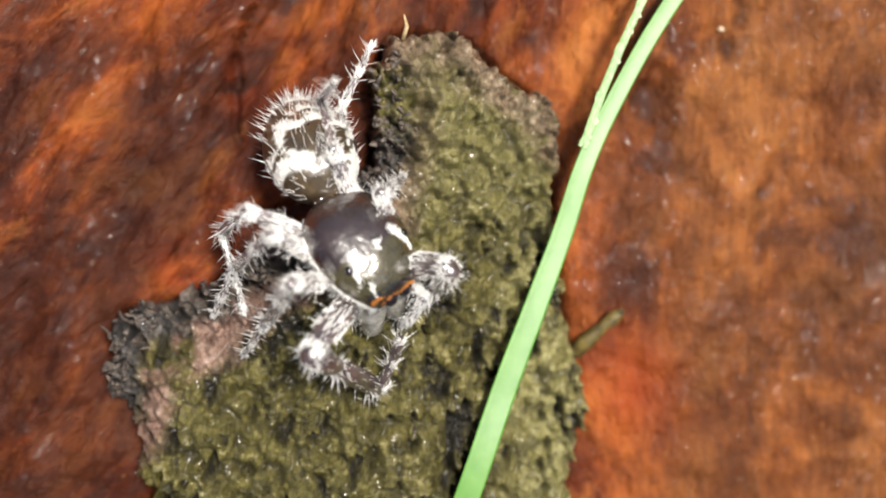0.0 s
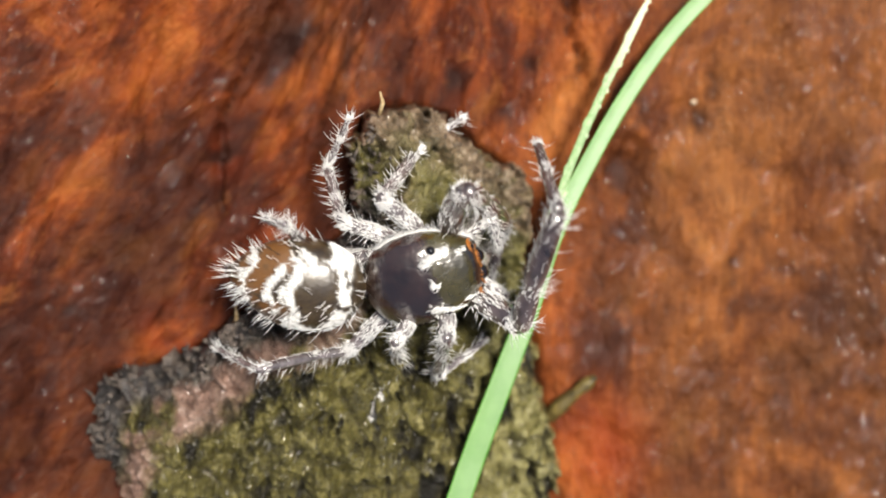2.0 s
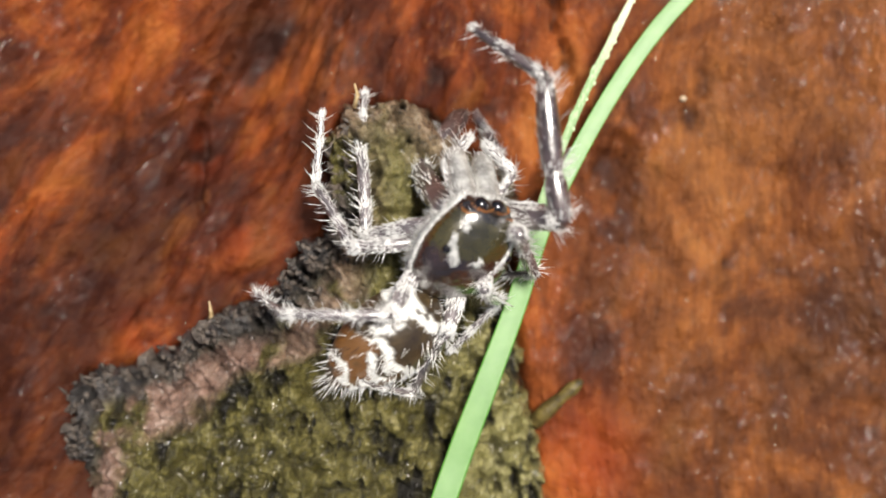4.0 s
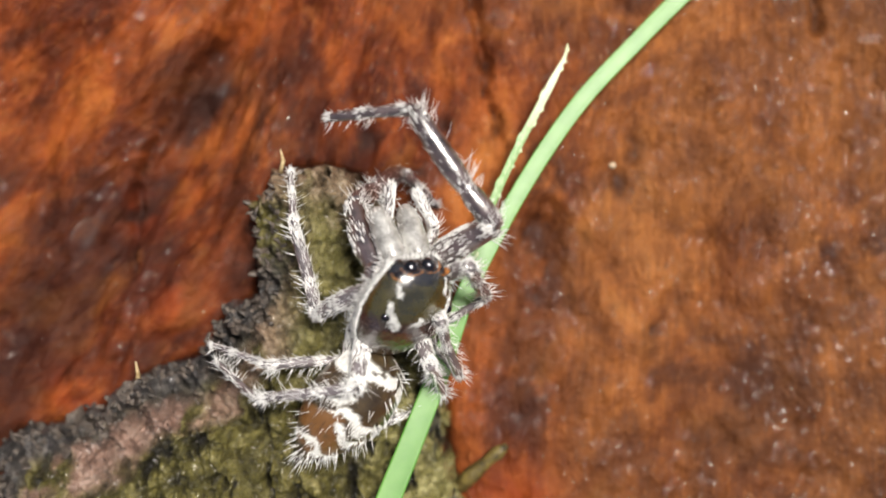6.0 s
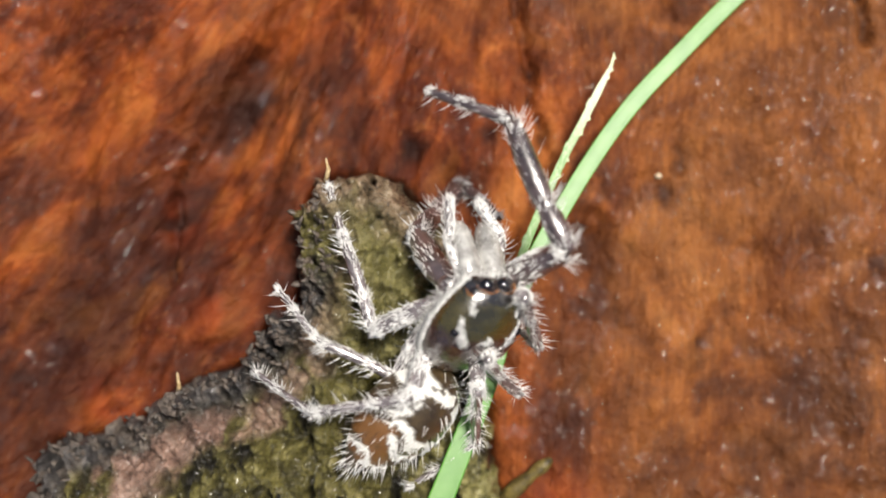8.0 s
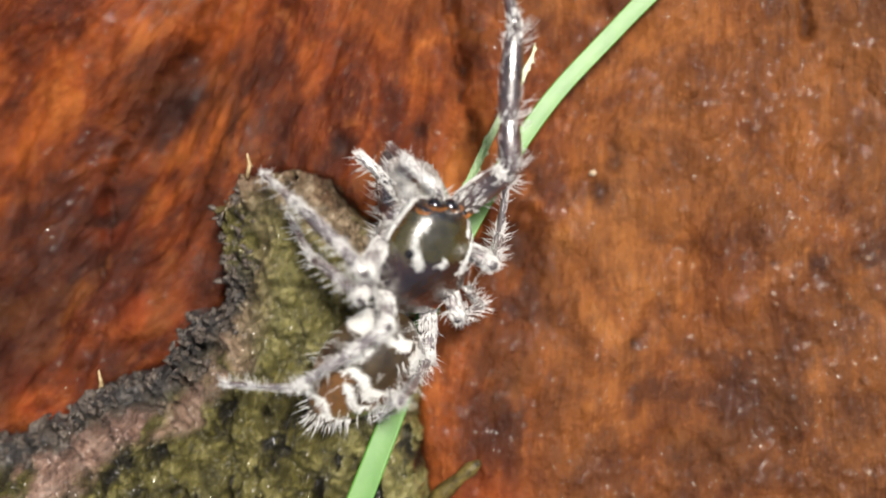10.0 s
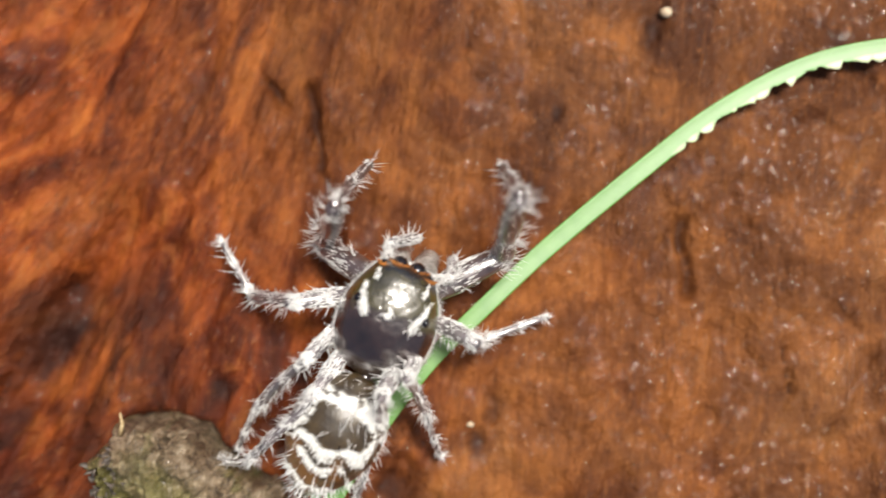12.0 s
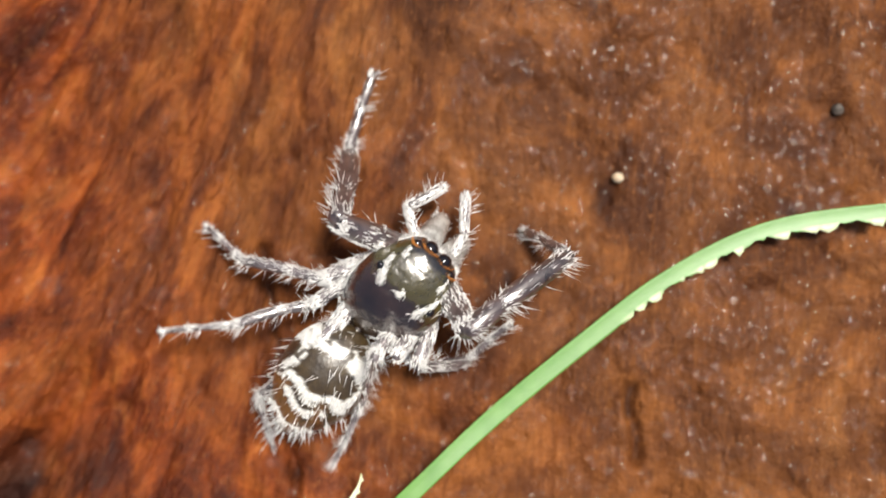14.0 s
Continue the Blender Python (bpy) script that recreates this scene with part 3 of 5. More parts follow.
def curve_points(points, count):
    """Even points on a smooth line through points."""
    p = [Vector(q) for q in points]
    p = [p[0] * 2 - p[1], *p, p[-1] * 2 - p[-2]]
    dense = []
    for k in range(1, len(p) - 2):
        for s in range(24):
            t = s / 24
            dense.append(0.5 * ((2 * p[k]) + (p[k + 1] - p[k - 1]) * t + (2 * p[k - 1] - 5 * p[k] + 4 * p[k + 1] - p[k + 2]) * t * t + (3 * p[k] - p[k - 1] - 3 * p[k + 1] + p[k + 2]) * t ** 3))
    dense.append(p[-2])
    run = np.concatenate([[0], np.cumsum([(b - a).length for a, b in zip(dense, dense[1:])])])
    d = np.array(dense)
    at = np.linspace(0, run[-1], count)
    return np.stack([np.interp(at, run, d[:, k]) for k in range(3)], -1)


def ribbon(points, widths, fold, thick, tooth=None):
    """A folded leaf along points; widths give its left and right half. Returns the mesh and, per vertex, where it lies across and how torn it is."""
    across = np.array([-1, -0.8, -0.5, -0.2, 0, 0.2, 0.5, 0.8, 1.0])
    verts, place, torn = [], [], []
    n = len(points)
    for face in (1, -1):
        for k in range(n):
            d = Vector(points[min(k + 1, n - 1)] - points[max(k - 1, 0)]).normalized()
            right = d.cross(Vector((0, 0, 1))).normalized()
            lw, rw = widths[k]
            for a in across:
                w = rw if a > 0 else lw
                e = 0.0
                if tooth is not None and a > 0.6:
                    e = tooth[k] * (a - 0.6) / 0.4
                p = Vector(points[k]) + right * (a * w + e) + Vector((0, 0, fold * abs(a) ** 1.3 + face * thick * (1 - 0.7 * abs(a)) - 0.15 * max(e, 0)))
                verts.append(tuple(p))
                place.append(a)
                torn.append(min(1, max(e, 0) * 14) if tooth is not None and a > 0.75 else 0)
    c = len(across)
    top = [tuple(reversed(f)) for f in grid_faces(n, c)]
    low = [tuple(i + n * c for i in reversed(f)) for f in top]
    rim = []
    for k in range(n - 1):
        for e in (0, c - 1):
            q = (k * c + e, (k + 1) * c + e, (k + 1) * c + e + n * c, k * c + e + n * c)
            rim.append(q if e else tuple(reversed(q)))
    return (verts, top + low + rim), place, torn


def build_grass():
    rnd = random.Random(11)
    thing = tagged(new("grass_blade"), "bright green grass blade with a torn serrated edge", "grass")
    pts = curve_points(WAY, 520)
    widths, tooth = [], []
    rip, level = 0.0, 0.0
    for k, p in enumerate(pts):
        w = 0.50 - 0.16 * smooth(3, 9, p[0]) + 0.03 * smooth(13, 18, p[0]) - 0.05 * smooth(26, 40, p[0])
        fray = smooth(20.5, 21.5, p[0]) * (1 - smooth(36, 40, p[0]))
        if rip <= 0:
            rip, level = (rnd.randint(2, 6), 0.04) if rnd.random() < 0.35 else (rnd.randint(3, 6), rnd.uniform(0.15, 0.42))
            span, kind = rip, rnd.random()
        rip -= 1
        f = 1 - rip / span
        rise = f if kind < 0.4 else 1 - f if kind < 0.55 else math.sin(math.pi * f)
        tooth.append(float(fray) * (level * rise + rnd.uniform(-0.05, 0.05) - 0.10))
        widths.append((float(w), float(w * (1 - 0.12 * fray))))
    mesh, place, torn = ribbon(pts, widths, 0.07, 0.06, tooth)
    leaf = part("blade", mesh, BLADE, thing)
    paint(leaf, across=place, torn=torn)
    line = curve_points(((6.75, -5.0, 2.4), (7.4, -3.2, 2.3), (8.2, -1.3, 2.2), (9.0, 0.4, 2.1), (9.85, 2.0, 1.9), (10.6, 3.45, 1.65), (10.9, 4.05, 1.55), (11.0, 4.55, 1.55)), 90)
    widths, tooth = [], []
    for k in range(90):
        f = k / 89
        w = 0.17 * (1 - 0.15 * f) if f < 0.85 else 0.145 * (1.02 - f) / 0.17
        widths.append((w + (0.05 if k % 17 < 3 and f < 0.8 else 0), w))
        tooth.append(0.10 * rnd.random() if rnd.random() < 0.2 else 0.0)
    mesh, place, torn = ribbon(line, widths, 0.05, 0.03, tooth)
    shred = part("torn_strip", mesh, BLADE, thing, "pale torn strip split off the blade")
    pale = [min(1.0, max(t, 0.10 + 0.85 * float(smooth(0.5, 0.95, (k // 9 % 90) / 89)) + rnd.uniform(-0.1, 0.25))) for k, t in enumerate(torn)]
    paint(shred, across=place, torn=pale)
    return thing


grass = build_grass()


# ---- grit and a twig ----
def build_grit():
    for (x, y, r), mat, label in (((20.85, 16.75, 0.26), GRIT, "pale orange grain of grit on the wood"), ((29.7, 19.9, 0.3), SPLINTER, "grey-green crumb lying on the wood"), ((13.4, -0.3, 0.16), GRIT, "tiny pale grain of grit on the wood")):
        z = log_height(np.array([x]), np.array([y]))[0].item()
        v, f = ball((0, 0, 0), (r, r * 0.8, r * 0.7), 8, 10)
        v = [tuple(c * (1 + 0.35 * noise.noise(Vector(p) * 4 / r + Vector((x, y, 0)))) for c in p) for p in v]
        ob = part("grain", (v, f), mat)
        ob.location = (x * MM, y * MM, (z + r * 0.35) * MM)
        tagged(ob, label, "grit", "grains of grit")
    z = log_height(np.array([7.6]), np.array([-13.0]))[0].item()
    stub = part("twig", tube(((6.9, -13.6, z + 0.2), (7.5, -13.0, z + 0.35), (8.1, -12.45, z + 0.5), (8.5, -12.1, z + 0.7), (8.85, -11.8, z + 0.8)), (0.32, 0.36, 0.24, 0.31, 0.12), 10), MOSSY)
    tagged(stub, "short mossy yellowish twig stub beside the bark chip", "twig")


build_grit()


# ---- the jumping spider ----
LENGTHS = {"I": (3.3, 5.15, 3.4), "II": (2.7, 3.5, 2.7), "III": (2.6, 3.2, 2.8), "IV": (2.9, 3.8, 3.2), "p": (1.5, 1.6)}
HIPS = {"I": (1.25, 1.05, -0.75), "II": (0.45, 1.35, -0.8), "III": (-0.45, 1.3, -0.8), "IV": (-1.25, 0.95, -0.75), "p": (1.75, 0.75, -0.6)}
THICK = {"I": (0.50, 0.43, 0.24), "II": (0.33, 0.25, 0.155), "III": (0.29, 0.215, 0.135), "IV": (0.31, 0.215, 0.135), "p": (0.165, 0.185)}
CARA = ((-2.32, 0.35, -0.15, -0.55), (-2.22, 0.75, 0.05, -0.75), (-1.95, 1.22, 0.42, -0.9), (-1.5, 1.58, 0.78, -0.95), (-0.9, 1.80, 1.04, -0.95), (-0.3, 1.86, 1.18, -0.95),
        (0.3, 1.82, 1.23, -0.92), (0.9, 1.66, 1.19, -0.88), (1.4, 1.42, 1.09, -0.82), (1.75, 1.22, 0.97, -0.72), (2.02, 1.04, 0.68, -0.60), (2.18, 0.80, 0.40, -0.45))
SHAPE = np.array(CARA)


def carapace_top(x, y):
    w, t, b = (np.interp(x, SHAPE[:, 0], SHAPE[:, k]) for k in (1, 2, 3))
    return (t + b) / 2 + (t - b) / 2 * max(0.0, 1 - abs(y / w) ** 2.2) ** (1 / 2.2)


def carapace_normal(x, y):
    e = 0.03
    return Vector((carapace_top(x - e, y) - carapace_top(x + e, y), carapace_top(x, y - e) - carapace_top(x, y + e), 2 * e)).normalized()


def patch(rnd, spots, count, length, thick):
    """Flat scales lying back over the carapace, scattered about spots (x, y, spread x, spread y)."""
    out = []
    for k in range(count):
        x0, y0, sx, sy = spots[k % len(spots)]
        x, y = rnd.gauss(x0, sx), rnd.gauss(y0, sy)
        n = carapace_normal(x, y)
        way = Vector((-1, rnd.gauss(0, 0.5), 0)) + n * 0.28
        way = way - n * way.dot(n) + n * 0.16
        out.append(((x, y, carapace_top(x, y) + 0.005), way, length * rnd.uniform(0.7, 1.3), thick * rnd.uniform(0.7, 1.3), (0, 0, 0)))
    return out


def build_cephalothorax(thing):
    rnd = random.Random(2)
    body = part("cephalothorax", loft(CARA, 40, 2.2), CARAPACE, thing, "glossy black-brown carapace with an olive head")
    for x, y, z, r in ((2.06, 0.35, 0.24, 0.33), (1.88, 0.85, 0.36, 0.20), (1.20, 1.11, 0.78, 0.08), (0.42, 1.30, 0.86, 0.19)):
        for s in (1, -1):
            part("eye", ball((x, y * s, z), (r, r, r), 12, 18), EYE, body, "shiny black eye")
    rust = []
    for k in range(280):
        x, y, z, r = rnd.choice(((2.06, 0.35, 0.24, 0.35), (1.88, 0.85, 0.36, 0.23)))
        y *= rnd.choice((1, -1))
        a = rnd.uniform(-0.5, math.pi + 0.5)
        root = (x - 0.08, y + r * 1.05 * math.cos(a), z + r * 1.05 * math.sin(a))
        rust.append((root, (0.9, 0.5 * math.cos(a), 0.5 * math.sin(a) + 0.1), rnd.uniform(0.12, 0.26), 0.022, (0, 0, 0.1)))
    part("eye_fringe", strands(rust), RUST, body, "rust-orange hair round the front eyes")
    marks = patch(rnd, ((0.30, 0.0, 0.09, 0.05), (0.20, 0.06, 0.03, 0.10)), 100, 0.16, 0.017)
    part("centre_spot", strands(marks), CREAM, body, "white scale spot")
    for s in (1, -1):
        spots = [(0.95 - 0.2 * k, s * (1.22 - 0.02 * k * k), 0.11, 0.045) for k in range(5)] + [(0.1, s * 0.98, 0.1, 0.12), (1.5, s * 0.95, 0.12, 0.05)]
        part("side_patch", strands(patch(rnd, spots, 280, 0.17, 0.019)), CREAM, body, "ragged white scale patch beside the eyes")
        rim = []
        for k in range(900):
            x = rnd.uniform(-1.5, 2.12)
            w = np.interp(x, SHAPE[:, 0], SHAPE[:, 1])
            z = -0.10 + rnd.gauss(0, 0.05)
            rim.append(((x, s * (w * 0.985), z), (rnd.gauss(-0.5, 0.3), s * 0.35, -0.35 + rnd.gauss(0, 0.2)), rnd.uniform(0.14, 0.28), 0.019, (0, 0, -0.1)))
        part("marginal_band", strands(rim), CREAM, body, "white scale band along the margin")
        soft = []
        for k in range(270):
            x = rnd.uniform(-1.9, 1.9)
            w = np.interp(x, SHAPE[:, 0], SHAPE[:, 1])
            soft.append(((x, s * w * 0.9, -0.5 + rnd.gauss(0, 0.15)), (rnd.gauss(0, 0.5), s * 0.9, rnd.gauss(-0.1, 0.4)), rnd.uniform(0.2, 0.55), 0.015, (0, 0, rnd.gauss(0, 0.25))))
        part("flank_hair", strands(soft), HAIR, body, "soft white hair on the flank")
    clyp = []
    for k in range(280):
        y = rnd.uniform(-1.1, 1.1)
        clyp.append(((2.12 - 0.15 * abs(y), y, -0.12 + rnd.gauss(0, 0.07)), (0.9, rnd.gauss(0, 0.2), -0.5), rnd.uniform(0.15, 0.4), 0.018, (0, 0, -0.2)))
    part("clypeus_fringe", strands(clyp), HAIR, body, "white fringe under the eyes")
    belly = part("sternum", loft(((-1.7, 0.4, -0.75, -1.0), (-1.2, 0.95, -0.7, -1.22), (0, 1.2, -0.7, -1.3), (1.1, 1.0, -0.65, -1.2), (1.6, 0.5, -0.65, -1.0)), 18), LEG, thing, "dark underside where the legs join")
    for kind in ("I", "II", "III", "IV"):
        for s in (1, -1):
            hx, hy, hz = HIPS[kind]
            r = THICK[kind][0]
            part("coxa", ball((hx * 0.97, s * hy * 0.93, hz - 0.02), (r * 1.0, r * 1.2, r * 0.95), 8, 12), LEG, belly)
    part("pedicel", tube(((-2.15, 0, -0.35), (-2.4, 0, -0.35), (-2.75, 0, -0.32)), (0.3, 0.2, 0.3), 10), LEG, thing, "thin dark waist")
    for s in (1, -1):
        way = Vector((0.47, 0.04 * s, -0.88)).normalized()
        jaw_pts = [Vector((1.62, 0.50 * s, -0.38)) + way * f for f in (0, 0.4, 0.9, 1.5, 2.1, 2.4, 2.5)]
        jaw = part("chelicera", tube([tuple(p) for p in jaw_pts], (0.40, 0.52, 0.54, 0.50, 0.42, 0.28, 0.1), 16), JAW, thing, "pale grey jaw with white hair")
        fuzz = []
        for k in range(80):
            f = rnd.random()
            a = rnd.uniform(0, 2 * math.pi)
            off = Vector((0.35 * math.sin(a), math.cos(a), 0.8 * math.sin(a))).normalized() * 0.5 * (1 - 0.25 * f)
            fuzz.append((tuple(Vector((1.62, 0.50 * s, -0.38)) + way * (f * 2.4) + off), way + off * 0.8, rnd.uniform(0.2, 0.5), 0.016, (0, 0, -0.1)))
        part("hair_coat", strands(fuzz), HAIR, jaw, "white jaw hair")
    return body


def build_abdomen(thing):
    rnd = random.Random(3)
    secs = ((0.0, 0.28, 0.2, -0.28), (0.15, 0.75, 0.62, -0.6), (0.45, 1.18, 1.0, -0.95), (0.9, 1.5, 1.25, -1.15), (1.5, 1.74, 1.42, -1.28), (2.2, 1.86, 1.5, -1.32), (2.9, 1.84, 1.46, -1.28),
            (3.6, 1.66, 1.3, -1.15), (4.2, 1.36, 1.06, -0.95), (4.7, 1.02, 0.8, -0.72), (5.1, 0.66, 0.52, -0.5), (5.4, 0.34, 0.28, -0.26), (5.55, 0.12, 0.1, -0.1))
    secs = tuple((x * 0.94, w * 0.97, t * 0.97, b * 0.97) for x, w, t, b in secs)
    dense = []
    s = np.array(secs)
    xs = np.concatenate([np.linspace(0, 0.45, 8), np.linspace(0.53, 5.217, 62)])
    # rounded between the sections
    for x in xs:
        dense.append((x, *(np.interp([x - 0.12, x, x + 0.12], s[:, 0], s[:, k]).mean() for k in (1, 2, 3))))
    mesh = loft(dense, 64, 2.1)
    v = np.array(mesh[0])
    x, y, z = v.T
    n1, n2 = fbm(x * 1.6 + 4, y * 1.6, 4), fbm(x * 3.2, y * 3.2 + 9, 4)
    up = smooth(-0.35, 0.1, z + 0.1 * n1)
    bow = x + 0.30 * n1
    reach = bow - 0.22 * y * y
    basal = smooth(0.46, 0.58, reach + 0.18 * y * y) * (1 - smooth(0.98, 1.10, reach + 0.12 * n2)) * smooth(-0.9, -0.4, z)
    wave = 0.16 * np.cos(y * 3.6 + 0.5 * n1) - 0.06 * np.abs(y) + 0.14 * n2
    chev = np.zeros(len(x))
    for c, w, wide in ((2.72, 0.17, 1.5), (3.42, 0.14, 1.05), (4.5, 0.08, 1.2)):
        w = w + 0.17 * n2 - 0.25 * smooth(wide * 0.8, wide * 1.1, np.abs(y))
        chev = np.maximum(chev, (1 - smooth(w * 0.8, w * 1.2 + 0.02, np.abs(bow - c - wave))) * (w > 0.02))
    sides = (1 - smooth(0.10, 0.18, np.abs(np.abs(y) - 1.36 + 0.30 * n1))) * smooth(0.9, 1.3, x + n2) * (1 - smooth(2.7, 3.0, x + n2)) * smooth(-0.45, -0.25, n2)
    pale = np.clip(np.maximum(basal, np.maximum(chev, sides) * up) * smooth(-0.40, -0.25, n2), 0, 1)
    rust = smooth(0.0, 0.3, n1 + 0.12) * smooth(2.5, 3.1, x) * (1 - smooth(4.6, 5.2, x)) * 0.8
    body = part("abdomen", mesh, ABDOMEN, thing, "brown oval abdomen with white wavy bands")
    paint(body, pale=pale, rust=rust)
    count = len(v)
    white, long_hair, dark = [], [], []
    order = [rnd.randrange(count) for k in range(9000)]
    for i in order:
        p = v[i]
        n = Vector(((p[0] - 2.5) * 0.22, p[1], p[2] * 1.2)).normalized()
        if pale[i] > 0.5 and len(white) < 3200:
            j = Vector((rnd.uniform(-.05, .05), rnd.uniform(-.05, .05), 0))
            white.append((tuple(Vector(p) + j), n * 0.26 + Vector((0.9, rnd.gauss(0, 0.3), 0)), rnd.uniform(0.12, 0.26), 0.017, (0, 0, 0)))
        elif p[2] > -0.6 and rnd.random() < 0.035:
            (long_hair if rnd.random() < 0.8 else dark).append((tuple(p), n + Vector((0.55 + 0.3 * rnd.random(), rnd.gauss(0, 0.3), 0)), rnd.uniform(0.35, 0.85), 0.016, (0.1, 0, 0)))
    # a longer fringe round the rear and the front
    for k in range(64):
        a = rnd.uniform(-0.4, math.pi + 0.4)
        rear = rnd.random() < 0.8
        xx = rnd.uniform(3.9, 5.1) if rear else rnd.uniform(0.2, 0.6)
        w, t = np.interp(xx, s[:, 0], s[:, 1]), np.interp(xx, s[:, 0], s[:, 2])
        n = Vector((0.8 if rear else -0.75, math.cos(a), math.sin(a)))
        long_hair.append(((xx, w * math.cos(a), t * math.sin(a) * (1 if math.sin(a) > 0 else 0.8)), n, rnd.uniform(0.3, 0.62), 0.016, (0, 0, 0)))
    part("white_band", strands(white), CREAM, body, "bands of dense white scale hair")
    part("bristles", strands(long_hair), HAIR, body, "long white bristles")
    part("dark_bristles", strands(dark), DARK_HAIR, body, "sparse dark bristles")
    part("spinneret", tube(((5.05, 0, -0.05), (5.25, 0, -0.08), (5.42, 0, -0.1)), (0.2, 0.17, 0.06), 8), LEG, body, "dark blunt spinneret")
    return body


def segment_mesh(length, thick, which):
    """One piece of a limb along +x, with its joint knobs."""
    if which == "femur":
        prof = ((0, 0.55), (0.06, 0.75), (0.3, 1.02), (0.6, 1.0), (0.85, 0.86), (0.95, 0.80), (1.0, 0.66))
    elif which == "tibia":
        prof = ((-0.02, 0.6), (0.02, 0.86), (0.14, 1.0), (0.26, 0.96), (0.32, 0.80), (0.345, 0.74), (0.37, 0.82), (0.5, 1.0), (0.75, 0.96), (0.93, 0.80), (1.0, 0.62))
    elif which == "tarsus":
        prof = ((-0.02, 0.8), (0.05, 1.05), (0.3, 0.95), (0.52, 0.85), (0.56, 0.72), (0.6, 0.86), (0.8, 0.82), (0.94, 0.72), (1.0, 0.3))
    else:
        prof = ((0, 0.7), (0.1, 0.95), (0.5, 1.0), (0.85, 1.0), (1.0, 0.55))
    pts = [(f * length, 0, 0.03 * length * math.sin(math.pi * min(max(f, 0), 1)) * (1 if which != "tarsus" else 0.5)) for f, r in prof]
    return tube(pts, [r * thick for f, r in prof], 14), prof


def limb_hair(rnd, length, thick, prof, which, kind):
    flat, loose = [], []
    f_at, r_at = [f for f, r in prof], [r for f, r in prof]
    joints = {"femur": ((0.92, 0.06), (0.5, 0.16)), "tibia": ((0.05, 0.04), (0.36, 0.05), (0.93, 0.05)), "tarsus": ((0.08, 0.05), (0.56, 0.05), (0.95, 0.03)), "palp": ((0.3, 0.25), (0.8, 0.2))}[which]
    tufts = {"femur": 46, "tibia": 92, "tarsus": 66, "palp": 80}[which]
    for k in range(int(tufts * length / 3.0)):
        c, s = joints[k % len(joints)]
        f = min(1, max(0, rnd.gauss(c, s))) if rnd.random() < (0.86 if kind == "I" else 0.74) else rnd.random()
        a = rnd.uniform(0, 2 * math.pi)
        r = np.interp(f, f_at, r_at) * thick
        n = Vector((0, math.cos(a), math.sin(a)))
        low = math.sin(a) < 0.1
        size = (0.50 if low else 0.32) * (1.15 if kind == "I" and low else 1) * (0.8 if which == "tarsus" else 1)
        loose.append(((f * length, n.y * r * 0.95, n.z * r * 0.95), n + Vector((rnd.uniform(0.1, 0.7), rnd.gauss(0, 0.2), rnd.gauss(0, 0.2))), size * rnd.uniform(0.6, 1.3), 0.015, (rnd.uniform(0, 0.4), rnd.gauss(0, 0.12), rnd.gauss(0, 0.12))))
    # flat white scales sit on the joints and along the upper side
    amount = {"femur": 300, "tibia": 120, "tarsus": 130, "palp": 190}[which]
    for k in range(amount // 2 if kind == "I" and which != "femur" else amount):
        c, s = joints[k % len(joints)]
        f = min(1, max(0, rnd.gauss(c, s * 0.8)))
        a = rnd.gauss(math.pi / 2, 1.3)
        r = np.interp(f, f_at, r_at) * thick
        n = Vector((0, math.cos(a), math.sin(a)))
        flat.append(((f * length, n.y * r, n.z * r + 0.03 * length * math.sin(math.pi * f) * (1 if which != "tarsus" else 0.5)), Vector((1, rnd.gauss(0, 0.15), 0)) + n * 0.13, rnd.uniform(0.16, 0.34), 0.026, (0, 0, 0)))
    for k in range(int((35 if kind == "I" else 110) * length / 3.0)):
        f = rnd.uniform(0.03, 0.95)
        a = rnd.gauss(math.pi / 2, 1.0)
        r = np.interp(f, f_at, r_at) * thick
        n = Vector((0, math.cos(a), math.sin(a)))
        flat.append(((f * length, n.y * r, n.z * r + 0.03 * length * math.sin(math.pi * f) * (1 if which != "tarsus" else 0.5)), Vector((1, rnd.gauss(0, 0.25), 0)) + n * 0.07, rnd.uniform(0.16, 0.34), 0.011, (0, 0, 0)))
    # a few stout spines
    spines = []
    if which in ("tibia", "tarsus") and kind != "p":
        for f in (0.45, 0.7, 0.9):
            for s in (1, -1):
                r = np.interp(f, f_at, r_at) * thick
                spines.append(((f * length, s * r * 0.9, -r * 0.3), (0.5, s * 0.9, -0.25), 0.55 + 0.2 * rnd.random(), 0.016, (0.15, 0, 0)))
    return strands(flat + loose), strands(spines)


